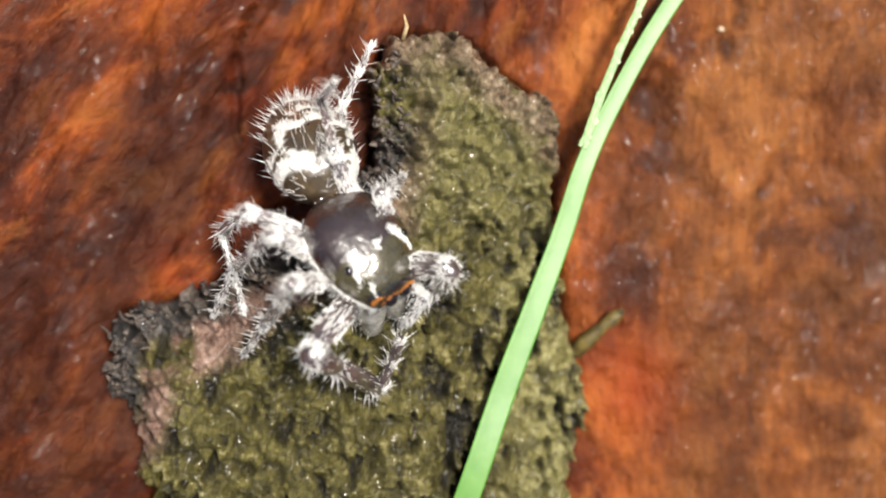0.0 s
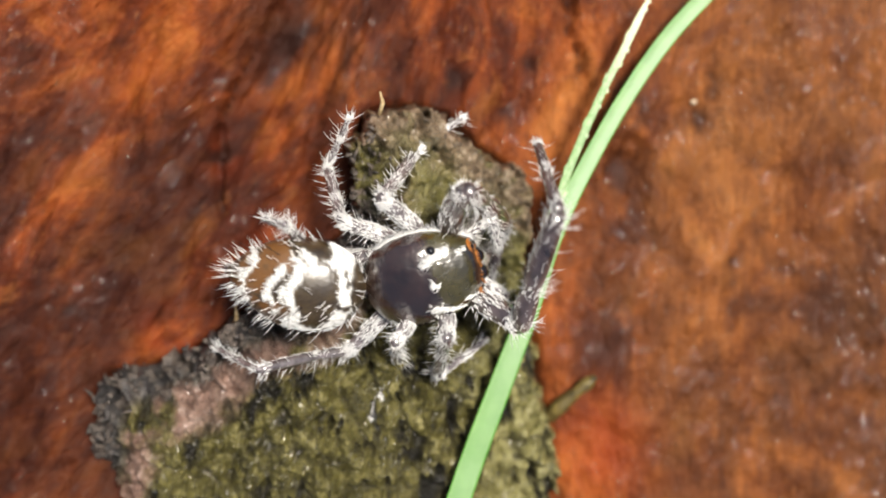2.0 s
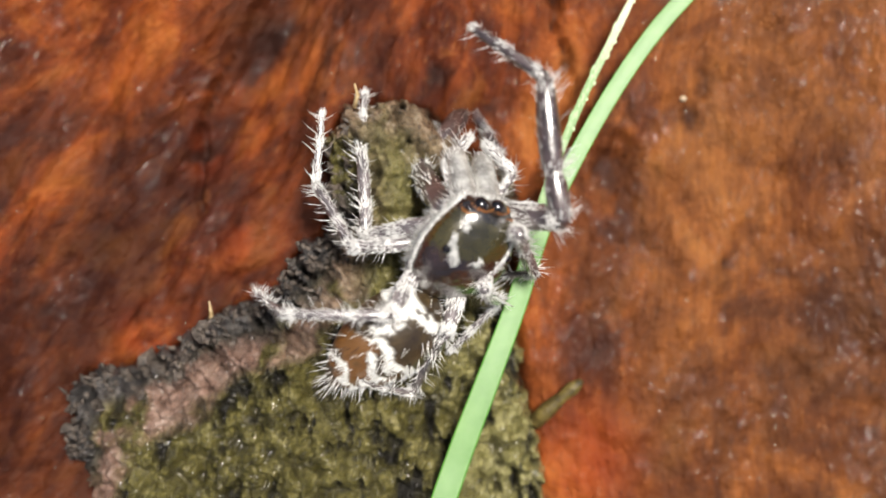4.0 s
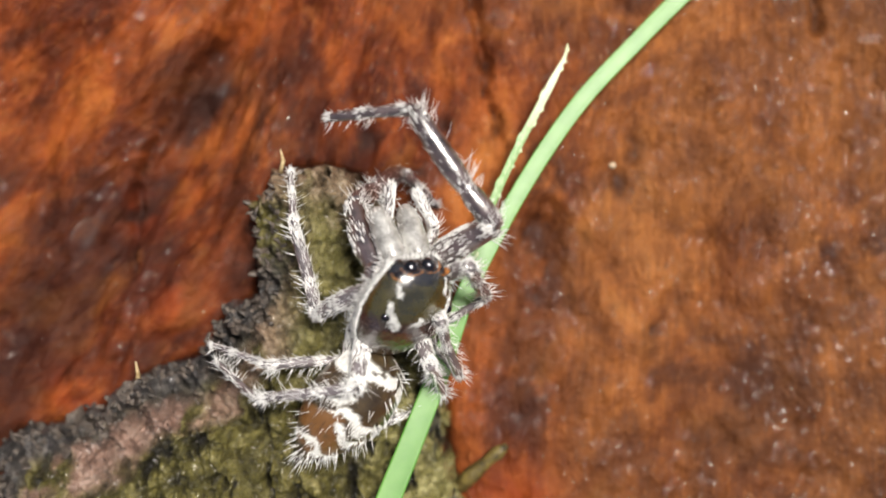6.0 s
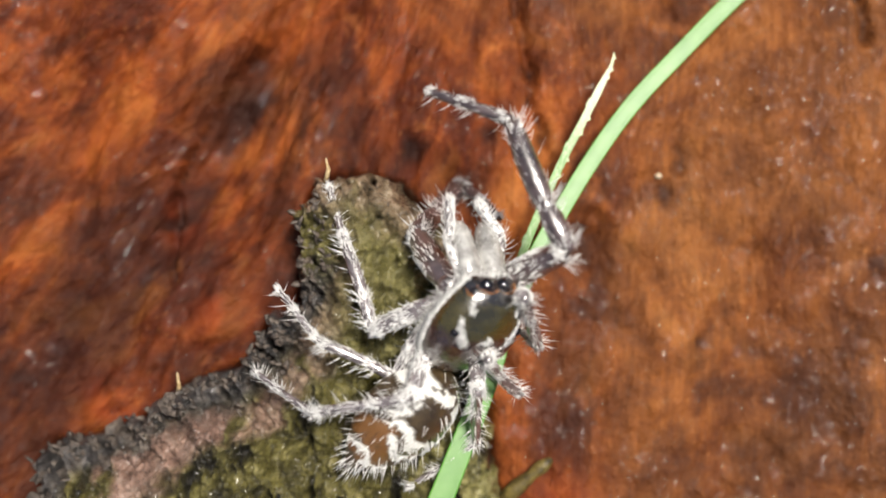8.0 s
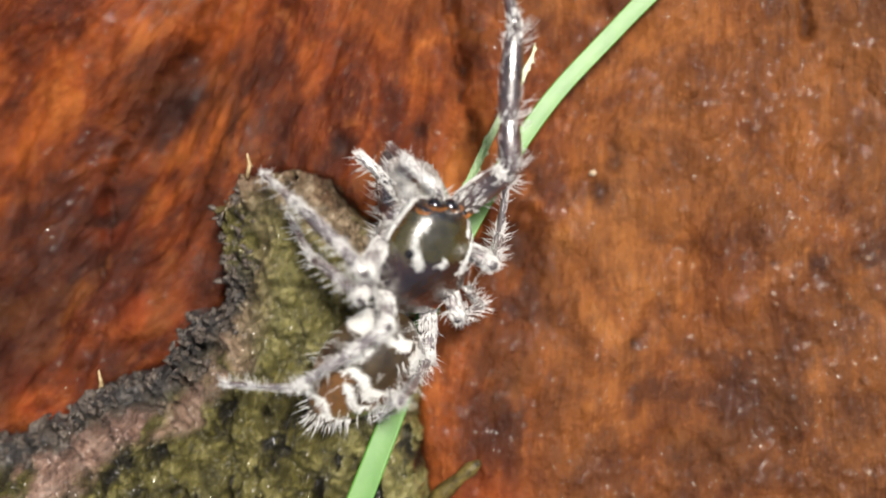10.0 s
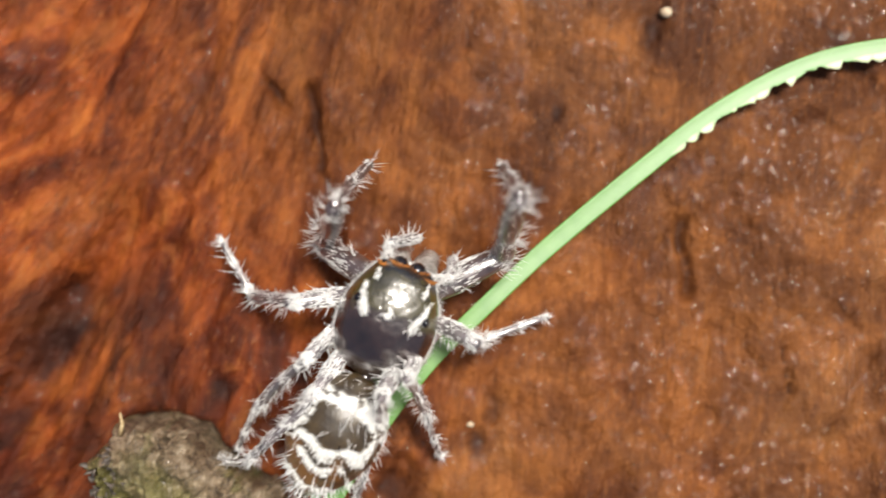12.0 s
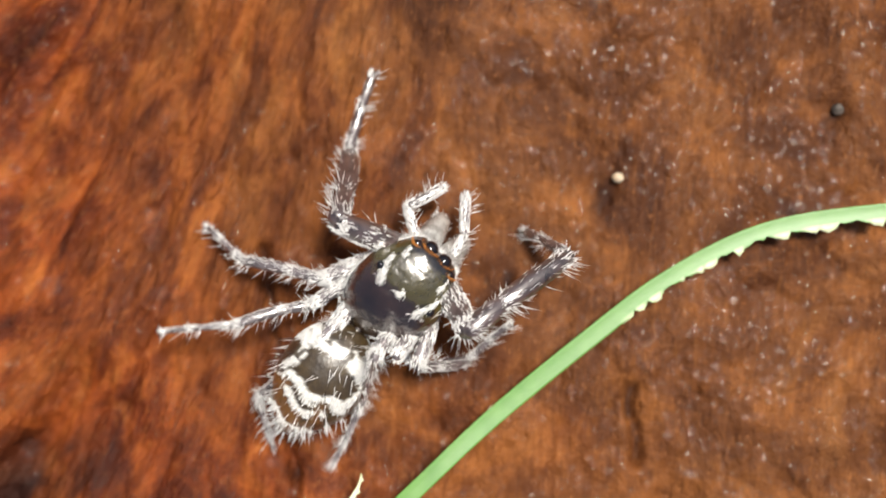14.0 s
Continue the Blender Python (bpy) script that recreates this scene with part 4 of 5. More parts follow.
def build_limb(thing, kind, meshes):
    """The pieces of one leg or feeler; both sides share their meshes."""
    rnd = random.Random(len(meshes) + 50)
    names = ("femur", "tibia", "tarsus") if kind != "p" else ("palp_femur", "palp_tip")
    pieces = []
    for name, length, thick in zip(names, LENGTHS[kind], THICK[kind]):
        which = "palp" if kind == "p" else name
        key = (kind, name)
        if key not in meshes:
            body, prof = segment_mesh(length, thick, which)
            hair, spines = limb_hair(rnd, length, thick, prof, which, kind)
            ob = part(name, body, LEG if kind == "I" else LEG_SHEEN, thing)
            hair_ob = part("hair_coat", hair, HAIR, ob, "white hairs")
            kids = [hair_ob]
            if spines[0]:
                kids.append(tagged(part("spine_fringe", spines, HAIR, ob, "stout pale spines"), kind="stuff"))
            if name == "tarsus":
                kids.append(part("claw_tuft", strands([((length * 0.97, rnd.gauss(0, 0.05), -0.03), (0.8, rnd.gauss(0, 0.5), rnd.gauss(-0.3, 0.4)), rnd.uniform(0.12, 0.24), 0.018, (0, 0, -0.1)) for k in range(46)]), DARK_HAIR, ob, "dark claw tuft"))
            meshes[key] = (ob.data, [(k.name.split(".")[0], k.data, k["label"], k.get("kind", "")) for k in kids])
        else:
            data, kids = meshes[key]
            ob = new(name, data)
            ob.parent = thing
            for kid_name, kid_data, label, sort in kids:
                kid = new(kid_name, kid_data)
                kid.parent = ob
                tagged(kid, label, kind=sort)
        pieces.append(ob)
    return pieces


spider = tagged(new("jumping_spider"), "dark jumping spider with white hairy bands and bristly legs", "spider")
build_cephalothorax(spider)
abdomen = build_abdomen(spider)
MESHES = {}
ALL_LEGS = {f"{kind}_{side}": build_limb(spider, kind, MESHES) for kind in ("I", "II", "III", "IV", "p") for side in ("L", "R")}

# ---- how everything moves ----
BODY, STEPS = [], {name: [] for name in ALL_LEGS}


def body(t, place, turn, rear):
    """Where the spider is: its middle in millimetres; heading, pitch and roll in degrees; the way its abdomen points."""
    BODY.append((t, Vector(place), turn, Vector(rear)))


def limb(t, name, *ways):
    """The ways in which the pieces of a limb point."""
    STEPS[name].append((t, [Vector(w).normalized() for w in ways]))


def between(rows, t):
    """The rows before and after t, and how far t lies from one to the other."""
    if t <= rows[0][0]:
        return rows[0], rows[0], 0.0
    for a, b in zip(rows, rows[1:]):
        if t <= b[0]:
            f = (t - a[0]) / (b[0] - a[0])
            return a, b, 0.4 * f + 0.6 * f * f * (3 - 2 * f)
    return rows[-1], rows[-1], 0.0


def body_at(t):
    a, b, f = between(BODY, t)
    h, p, r = (u + (v - u) * f for u, v in zip(a[2], b[2]))
    turn = Matrix.Rotation(radians(h), 4, 'Z') @ Matrix.Rotation(radians(-p), 4, 'Y') @ Matrix.Rotation(radians(r), 4, 'X')
    return Matrix.Translation(a[1].lerp(b[1], f) * MM) @ turn, swing(a[3], b[3], f)


def swing(a, b, f):
    a, b = a.normalized(), b.normalized()
    return (a.slerp(b, f) if abs(a.dot(b)) < 0.9999 else a.lerp(b, f)).normalized()


def framed(place, way, up):
    """A pose whose x points along way and whose z keeps near up."""
    z = (up - way * up.dot(way)).normalized()
    y = z.cross(way)
    return Matrix(((way.x, y.x, z.x, place.x), (way.y, y.y, z.y, place.y), (way.z, y.z, z.z, place.z), (0, 0, 0, 1))), z


def motions():
    steps = [k / 10 for k in range(141)]
    rows = {ob: [] for ob in [abdomen] + [o for pieces in ALL_LEGS.values() for o in pieces]}
    ups, main = {}, []
    for t in steps:
        m, rear = body_at(t)
        inv = m.inverted()
        main.append((t, m))
        own_up = (m.to_3x3() @ Vector((0, 0, 1))).normalized()
        pose_world, _ = framed(m @ (Vector((-2.38, 0, -0.08)) * MM), rear, own_up)
        rows[abdomen].append((t, inv @ pose_world))
        for name, pieces in ALL_LEGS.items():
            kind, side = name.split("_")
            hx, hy, hz = HIPS[kind]
            at = m @ (Vector((hx, hy if side == "L" else -hy, hz)) * MM)
            a, b, f = between(STEPS[name], t)
            for ob, u, v, length in zip(pieces, a[1], b[1], LENGTHS[kind]):
                way = swing(u, v, f)
                up = ups.get(ob, own_up)
                if abs(up.dot(way)) > 0.98:
                    up = own_up + Vector((0.3, 0.2, 0))
                pose_world, ups[ob] = framed(at, way, up)
                rows[ob].append((t, inv @ pose_world))
                at = at + way * length * MM
    walk(spider, main)
    for ob, path in rows.items():
        walk(ob, path)
    # the blade leans aside while the spider presses on it
    foot = Matrix.Translation((4 * MM, -13 * MM, 0))
    lean = ((0, 0.05, -1.2), (2.2, -0.05, -0.9), (4.3, 0.25, -0.5), (7.7, 0.33, -0.2), (9.8, 0.3, 0.9), (11.0, 0.0, 0.0), (12.0, 0.0, -0.2), (13.0, 0.0, -0.2), (13.5, 0.0, -0.12), (14.0, 0.0, -0.08))
    walk(grass, [(t, pose(x * MM, 0, 0) @ foot @ pose(0, 0, 0, 0, 0, turn) @ foot.inverted()) for t, x, turn in lean])


body(0.0, (-1.93, -8.54, 5.30), (-56, 6, -26), (-0.20, 0.70, -0.68))
body(0.5, (-1.96, -8.56, 5.30), (-56, 6, -26), (-0.20, 0.71, -0.68))
body(0.62, (-1.96, -8.56, 5.30), (-56, 6, -26), (-0.20, 0.71, -0.68))
body(0.8, (0.12, -8.11, 5.20), (-20, -2, -8), (-0.47, 0.73, -0.50))
body(1.0, (-0.12, -7.53, 5.20), (-10, -5, 5), (-0.66, 0.64, -0.40))
body(1.5, (-0.04, -7.58, 5.20), (-8, -5, 5), (-0.69, 0.67, -0.27))
body(2.0, (1.50, -7.00, 5.20), (15, 0, 18), (-0.97, 0.20, 0.05))
body(2.2, (1.50, -7.12, 5.20), (19, -2, 18), (-0.96, 0.26, 0.05))
body(4.3, (4.26, -6.26, 5.40), (68, 28, 36), (-0.76, -0.65, 0.05))
body(4.5, (4.32, -6.30, 5.40), (68, 28, 36), (-0.76, -0.65, 0.05))
body(5.0, (4.82, -5.95, 5.40), (72, 33, 38), (-0.66, -0.75, 0.06))
body(6.0, (4.85, -5.97, 5.40), (73, 34, 38), (-0.66, -0.75, 0.06))
body(6.5, (4.84, -5.96, 5.40), (72, 34, 38), (-0.66, -0.75, 0.06))
body(7.0, (5.40, -6.42, 5.40), (66, 34, 37), (-0.74, -0.67, 0.06))
body(7.7, (5.45, -6.37, 5.40), (66, 34, 37), (-0.74, -0.67, 0.06))
body(9.8, (6.90, -4.60, 5.00), (74, 20, 43), (-0.72, -0.69, 0.00))
body(10.0, (6.85, -3.88, 5.00), (74, 17, 40), (-0.67, -0.74, 0.00))
body(10.5, (9.05, 0.62, 4.60), (67, 9, 30), (-0.58, -0.81, -0.02))
body(11.0, (9.06, 1.15, 4.60), (68, 7, 28), (-0.55, -0.83, -0.05))
body(11.5, (9.76, 3.87, 4.40), (69, 4, 14), (-0.46, -0.88, -0.11))
body(12.0, (10.21, 4.10, 4.20), (70, 0, 2), (-0.45, -0.88, -0.16))
body(12.5, (10.16, 5.28, 3.60), (65, -1, -5), (-0.50, -0.86, -0.08))
body(13.0, (10.35, 6.78, 3.00), (72, -3, -8), (-0.61, -0.79, -0.07))
body(13.5, (10.92, 10.02, 2.60), (44, 10, 8), (-0.42, -0.90, -0.10))
body(14.0, (12.30, 11.84, 2.60), (46, 11, 8), (-0.58, -0.79, -0.19))
limb(0.0, 'I_L', (0.57, 0.02, 0.82), (-0.34, -0.43, -0.84), (0.03, -0.97, -0.24))
limb(0.0, 'II_L', (-0.12, 0.74, 0.66), (0.29, 0.15, -0.94), (0.96, 0.26, 0.05))
limb(0.0, 'III_L', (-0.48, 0.82, 0.32), (0.05, 0.73, -0.68), (0.46, 0.88, 0.13))
limb(0.0, 'IV_L', (-0.25, 0.82, 0.52), (-0.12, 0.51, -0.85), (0.17, 0.16, 0.97))
limb(0.0, 'I_R', (-0.51, -0.53, 0.67), (0.50, -0.41, -0.76), (0.23, 0.69, 0.68))
limb(0.0, 'II_R', (-0.54, 0.11, 0.83), (-0.33, -0.51, -0.80), (-0.37, -0.54, -0.76))
limb(0.0, 'III_R', (-0.65, 0.47, 0.60), (-0.50, -0.46, -0.73), (-0.35, -0.67, -0.65))
limb(0.0, 'IV_R', (-0.84, 0.40, 0.37), (-0.33, -0.24, -0.91), (0.24, -0.97, 0.04))
limb(0.0, 'p_L', (0.62, -0.34, 0.71), (-0.45, -0.70, -0.56))
limb(0.0, 'p_R', (-0.33, -0.44, -0.84), (-0.74, -0.40, -0.54))
limb(0.5, 'I_L', (0.59, 0.03, 0.80), (-0.36, -0.44, -0.83), (0.03, -0.97, -0.24))
limb(0.5, 'II_L', (-0.11, 0.79, 0.61), (0.41, 0.15, -0.90), (0.55, 0.19, 0.82))
limb(0.5, 'III_L', (-0.47, 0.83, 0.31), (0.04, 0.74, -0.67), (0.46, 0.88, 0.13))
limb(0.5, 'IV_L', (-0.16, 0.63, 0.76), (-0.28, 0.93, -0.23), (0.31, -0.11, -0.95))
limb(0.5, 'I_R', (-0.48, -0.52, 0.70), (0.48, -0.42, -0.77), (0.24, 0.70, 0.67))
limb(0.5, 'II_R', (-0.53, 0.13, 0.84), (-0.34, -0.51, -0.79), (-0.38, -0.53, -0.76))
limb(0.5, 'III_R', (-0.64, 0.48, 0.59), (-0.51, -0.47, -0.72), (-0.36, -0.66, -0.66))
limb(0.5, 'IV_R', (-0.83, 0.42, 0.36), (-0.34, -0.25, -0.91), (0.24, -0.97, 0.04))
limb(0.5, 'p_L', (0.66, -0.31, 0.68), (-0.46, -0.70, -0.54))
limb(0.5, 'p_R', (-0.32, -0.42, -0.85), (-0.76, -0.41, -0.51))
limb(0.62, 'I_L', (0.59, 0.03, 0.80), (-0.36, -0.44, -0.83), (0.03, -0.97, -0.24))
limb(0.62, 'II_L', (-0.11, 0.79, 0.61), (0.41, 0.15, -0.90), (0.55, 0.19, 0.82))
limb(0.62, 'III_L', (-0.47, 0.83, 0.31), (0.04, 0.74, -0.67), (0.46, 0.88, 0.13))
limb(0.62, 'IV_L', (-0.16, 0.63, 0.76), (-0.28, 0.93, -0.23), (0.31, -0.11, -0.95))
limb(0.62, 'I_R', (-0.48, -0.52, 0.70), (0.48, -0.42, -0.77), (0.24, 0.70, 0.67))
limb(0.62, 'II_R', (-0.53, 0.13, 0.84), (-0.34, -0.51, -0.79), (-0.38, -0.53, -0.76))
limb(0.62, 'III_R', (-0.64, 0.48, 0.59), (-0.51, -0.47, -0.72), (-0.36, -0.66, -0.66))
limb(0.62, 'IV_R', (-0.83, 0.42, 0.36), (-0.34, -0.25, -0.91), (0.24, -0.97, 0.04))
limb(0.62, 'p_L', (0.66, -0.31, 0.68), (-0.46, -0.70, -0.54))
limb(0.62, 'p_R', (-0.32, -0.42, -0.85), (-0.76, -0.41, -0.51))
limb(1.0, 'I_L', (0.36, 0.32, 0.88), (0.43, -0.54, -0.72), (-0.31, -0.83, -0.46))
limb(1.0, 'II_L', (-0.50, 0.65, 0.57), (0.60, 0.50, -0.63), (0.77, 0.48, -0.42))
limb(1.0, 'III_L', (-0.71, 0.69, 0.17), (0.08, 0.64, -0.77), (0.32, 0.48, 0.82))
limb(1.0, 'IV_L', (-0.64, 0.64, 0.42), (-0.05, 0.39, -0.92), (-0.11, 0.29, 0.95))
limb(1.0, 'I_R', (0.06, -0.97, -0.25), (0.51, 0.46, 0.73), (-0.24, 0.89, 0.40))
limb(1.0, 'II_R', (-0.56, -0.32, 0.77), (0.20, -0.33, -0.92), (-0.26, -0.94, -0.20))
limb(1.0, 'III_R', (-0.67, -0.13, 0.73), (-0.41, -0.52, -0.75), (-0.40, -0.80, -0.44))
limb(1.0, 'IV_R', (-0.57, -0.08, 0.82), (-0.65, -0.11, -0.75), (-0.84, -0.24, -0.49))
limb(1.0, 'p_L', (0.25, -0.04, 0.97), (0.44, -0.61, -0.66))
limb(1.0, 'p_R', (0.42, -0.51, 0.75), (0.51, 0.28, -0.81))
limb(1.5, 'I_L', (0.33, 0.34, 0.88), (0.46, -0.59, -0.67), (-0.27, -0.79, -0.56))
limb(1.5, 'II_L', (-0.45, 0.68, 0.58), (0.60, 0.42, -0.68), (0.70, 0.62, -0.36))
limb(1.5, 'III_L', (-0.68, 0.71, -0.15), (0.08, 0.70, 0.71), (0.23, 0.40, -0.89))
limb(1.5, 'IV_L', (-0.70, 0.68, -0.23), (-0.12, 0.45, 0.89), (-0.12, 0.08, -0.99))
limb(1.5, 'I_R', (0.06, -0.98, -0.20), (0.49, 0.49, 0.72), (-0.25, 0.93, 0.27))
limb(1.5, 'II_R', (-0.66, -0.22, 0.71), (0.29, -0.40, -0.87), (-0.37, -0.91, -0.20))
limb(1.5, 'III_R', (-0.60, -0.09, 0.79), (-0.38, -0.59, -0.72), (-0.25, -0.77, -0.59))
limb(1.5, 'IV_R', (-0.54, -0.07, 0.84), (-0.83, -0.12, -0.54), (-0.60, -0.19, -0.78))
limb(1.5, 'p_L', (0.28, -0.07, 0.96), (0.40, -0.63, -0.66))
limb(1.5, 'p_R', (0.28, -0.57, 0.77), (0.58, 0.43, -0.69))
limb(2.0, 'I_L', (0.16, 0.53, 0.83), (0.37, -0.30, -0.88), (-0.26, -0.92, -0.29))
limb(2.0, 'II_L', (-0.62, 0.52, 0.59), (0.40, 0.47, -0.79), (0.77, 0.55, -0.34))
limb(2.0, 'III_L', (-0.88, 0.33, 0.34), (-0.17, 0.65, -0.74), (0.34, 0.67, 0.66))
limb(2.0, 'IV_L', (-0.91, -0.05, -0.41), (-0.26, 0.41, 0.87), (-0.30, 0.04, -0.95))
limb(2.0, 'I_R', (0.63, -0.45, 0.64), (0.21, 0.84, 0.49), (-0.12, 0.75, -0.65))
limb(2.0, 'II_R', (-0.00, -0.46, 0.89), (-0.08, -0.57, -0.82), (0.78, 0.46, -0.42))
limb(2.0, 'III_R', (-0.39, -0.49, 0.78), (0.05, -0.39, -0.92), (-0.46, -0.87, -0.18))
limb(2.0, 'IV_R', (-0.68, -0.70, -0.21), (-0.87, -0.09, 0.48), (-0.60, 0.18, -0.78))
limb(2.0, 'p_L', (0.77, 0.54, 0.34), (0.18, -0.79, -0.58))
limb(2.0, 'p_R', (0.77, -0.46, 0.43), (0.22, -0.58, -0.78))
limb(4.5, 'I_L', (-0.26, 0.14, -0.96), (0.35, 0.69, -0.64), (0.44, -0.53, 0.72))
limb(4.5, 'II_L', (-0.77, -0.33, -0.54), (-0.12, 0.99, -0.11), (-0.09, 0.89, -0.45))
limb(4.5, 'III_L', (-0.98, -0.12, -0.14), (-0.49, 0.77, -0.41), (0.06, 0.98, -0.16))
limb(4.5, 'IV_L', (-0.17, -0.62, 0.76), (-0.98, -0.06, -0.21), (-0.45, 0.25, -0.86))
limb(4.5, 'I_R', (0.72, -0.05, 0.69), (-0.15, 0.98, -0.09), (-0.82, 0.53, -0.19))
limb(4.5, 'II_R', (0.38, 0.06, 0.92), (0.28, -0.41, -0.87), (-0.84, -0.21, -0.50))
limb(4.5, 'III_R', (0.09, -0.52, 0.85), (0.25, -0.15, -0.96), (-0.73, -0.66, -0.18))
limb(4.5, 'IV_R', (-0.15, -0.78, 0.61), (-0.14, -0.62, -0.77), (-0.30, 0.16, 0.94))
limb(4.5, 'p_L', (-0.49, 0.68, -0.54), (0.45, 0.87, -0.19))
limb(4.5, 'p_R', (0.33, 0.85, -0.41), (-0.60, 0.79, 0.12))
limb(5.0, 'I_L', (-0.21, 0.87, -0.45), (0.30, 0.22, -0.93), (0.40, -0.47, 0.79))
limb(5.0, 'II_L', (-0.67, -0.43, -0.61), (-0.27, 0.91, -0.32), (-0.09, 0.95, -0.28))
limb(5.0, 'III_L', (-0.21, -0.82, -0.53), (-0.95, -0.05, 0.30), (-0.88, 0.14, -0.45))
limb(5.0, 'IV_L', (-0.14, -0.75, 0.64), (-0.98, -0.12, -0.16), (-0.53, 0.35, -0.77))
limb(5.0, 'I_R', (0.72, 0.47, 0.51), (-0.59, 0.81, -0.02), (-0.98, -0.02, -0.20))
limb(5.0, 'II_R', (0.50, 0.20, 0.84), (0.26, -0.36, -0.90), (-0.80, -0.48, -0.37))
limb(5.0, 'III_R', (0.21, -0.35, 0.91), (0.34, -0.63, -0.70), (-0.58, 0.50, -0.64))
limb(5.0, 'IV_R', (0.31, -0.64, 0.70), (-0.16, -0.46, -0.87), (-0.31, -0.03, 0.95))
limb(5.0, 'p_L', (-0.08, 0.90, -0.42), (0.10, 0.94, 0.31))
limb(5.0, 'p_R', (0.28, 0.71, -0.65), (-0.47, 0.88, 0.03))
limb(6.0, 'I_L', (-0.29, 0.78, -0.56), (0.31, 0.31, -0.90), (0.44, -0.48, 0.76))
limb(6.0, 'II_L', (-0.73, -0.38, -0.57), (-0.21, 0.95, 0.22), (-0.11, 0.84, -0.53))
limb(6.0, 'III_L', (-0.23, -0.82, -0.53), (-0.92, -0.01, 0.39), (-0.85, 0.25, -0.46))
limb(6.0, 'IV_L', (-0.09, -0.77, 0.63), (-0.98, -0.12, -0.18), (-0.59, 0.38, -0.71))
limb(6.0, 'I_R', (0.77, 0.43, 0.46), (-0.57, 0.82, 0.03), (-0.97, -0.06, -0.24))
limb(6.0, 'II_R', (0.58, 0.19, 0.79), (0.20, -0.33, -0.92), (-0.82, -0.50, -0.29))
limb(6.0, 'III_R', (0.29, -0.30, 0.91), (0.22, -0.69, -0.69), (-0.49, 0.58, -0.65))
limb(6.0, 'IV_R', (0.28, -0.60, 0.75), (0.12, -0.36, -0.93), (-0.90, -0.44, 0.09))
limb(6.0, 'p_L', (-0.09, 0.93, -0.36), (0.09, 0.95, -0.31))
limb(6.0, 'p_R', (0.29, 0.73, -0.62), (-0.46, 0.87, 0.17))
limb(7.0, 'I_L', (-0.38, 0.65, -0.65), (0.38, 0.43, -0.82), (0.44, -0.49, 0.75))
limb(7.0, 'II_L', (-0.80, -0.31, -0.51), (-0.27, 0.95, -0.15), (-0.20, 0.87, -0.46))
limb(7.0, 'III_L', (-0.47, -0.77, -0.43), (-0.80, 0.52, 0.29), (-0.58, 0.75, -0.32))
limb(7.0, 'IV_L', (-0.25, -0.77, 0.59), (-0.98, -0.07, -0.20), (-0.70, 0.49, -0.52))
limb(7.0, 'I_R', (0.74, 0.42, 0.53), (-0.43, 0.88, -0.21), (-0.96, 0.22, -0.16))
limb(7.0, 'II_R', (0.22, -0.02, 0.97), (0.30, -0.39, -0.87), (-0.75, -0.25, -0.61))
limb(7.0, 'III_R', (-0.06, -0.48, 0.87), (0.36, -0.53, -0.77), (-0.67, 0.55, -0.49))
limb(7.0, 'IV_R', (0.04, -0.56, 0.83), (0.08, -0.30, -0.95), (-0.90, -0.43, 0.03))
limb(7.0, 'p_L', (-0.30, 0.95, 0.03), (0.14, 0.95, -0.29))
limb(7.0, 'p_R', (0.14, 0.90, -0.42), (-0.49, 0.87, 0.04))
limb(7.5, 'I_L', (-0.40, 0.71, -0.59), (0.40, 0.34, -0.85), (0.43, -0.46, 0.78))
limb(7.5, 'II_L', (-0.82, -0.30, -0.48), (-0.25, 0.96, -0.13), (-0.21, 0.87, -0.46))
limb(7.5, 'III_L', (-0.48, -0.76, -0.45), (-0.83, 0.50, 0.23), (-0.57, 0.76, -0.32))
limb(7.5, 'IV_L', (-0.29, -0.73, 0.61), (-0.96, -0.09, -0.26), (-0.71, 0.48, -0.51))
limb(7.5, 'I_R', (0.72, 0.36, 0.60), (-0.44, 0.88, -0.17), (-0.95, 0.22, -0.21))
limb(7.5, 'II_R', (0.23, 0.16, 0.96), (0.21, -0.67, -0.71), (-0.53, 0.20, -0.82))
limb(7.5, 'III_R', (-0.10, -0.45, 0.89), (0.41, -0.56, -0.72), (-0.63, 0.50, -0.59))
limb(7.5, 'IV_R', (0.02, -0.54, 0.84), (0.08, -0.30, -0.95), (-0.84, -0.54, 0.03))
limb(7.5, 'p_L', (-0.33, 0.94, 0.01), (0.14, 0.93, -0.33))
limb(7.5, 'p_R', (0.13, 0.89, -0.45), (-0.51, 0.86, 0.02))
limb(10.0, 'I_L', (-0.20, -0.29, -0.94), (-0.07, 0.83, -0.55), (0.45, -0.41, 0.80))
limb(9.8, 'II_L', (-0.39, -0.49, 0.78), (-0.58, 0.77, -0.28), (-0.59, 0.61, -0.53))
limb(10.0, 'II_L', (-0.19, -0.52, 0.84), (-0.69, 0.68, -0.26), (-0.60, 0.50, -0.62))
limb(9.8, 'III_L', (-0.10, -0.53, 0.84), (-0.80, -0.07, -0.60), (-0.75, 0.48, -0.45))
limb(10.0, 'III_L', (-0.18, -0.55, 0.81), (-0.64, 0.48, -0.60), (-0.43, 0.61, -0.67))
limb(9.8, 'IV_L', (-0.00, -0.59, 0.81), (-0.83, -0.53, -0.16), (-0.81, 0.18, -0.56))
limb(10.0, 'IV_L', (0.11, -0.57, 0.81), (-0.83, -0.55, -0.07), (-0.91, 0.01, -0.42))
limb(10.0, 'I_R', (0.72, 0.50, 0.48), (0.03, 1.00, 0.04), (-0.17, 0.93, -0.31))
limb(10.0, 'II_R', (0.64, -0.37, 0.68), (0.08, 0.35, -0.93), (0.12, 0.98, 0.17))
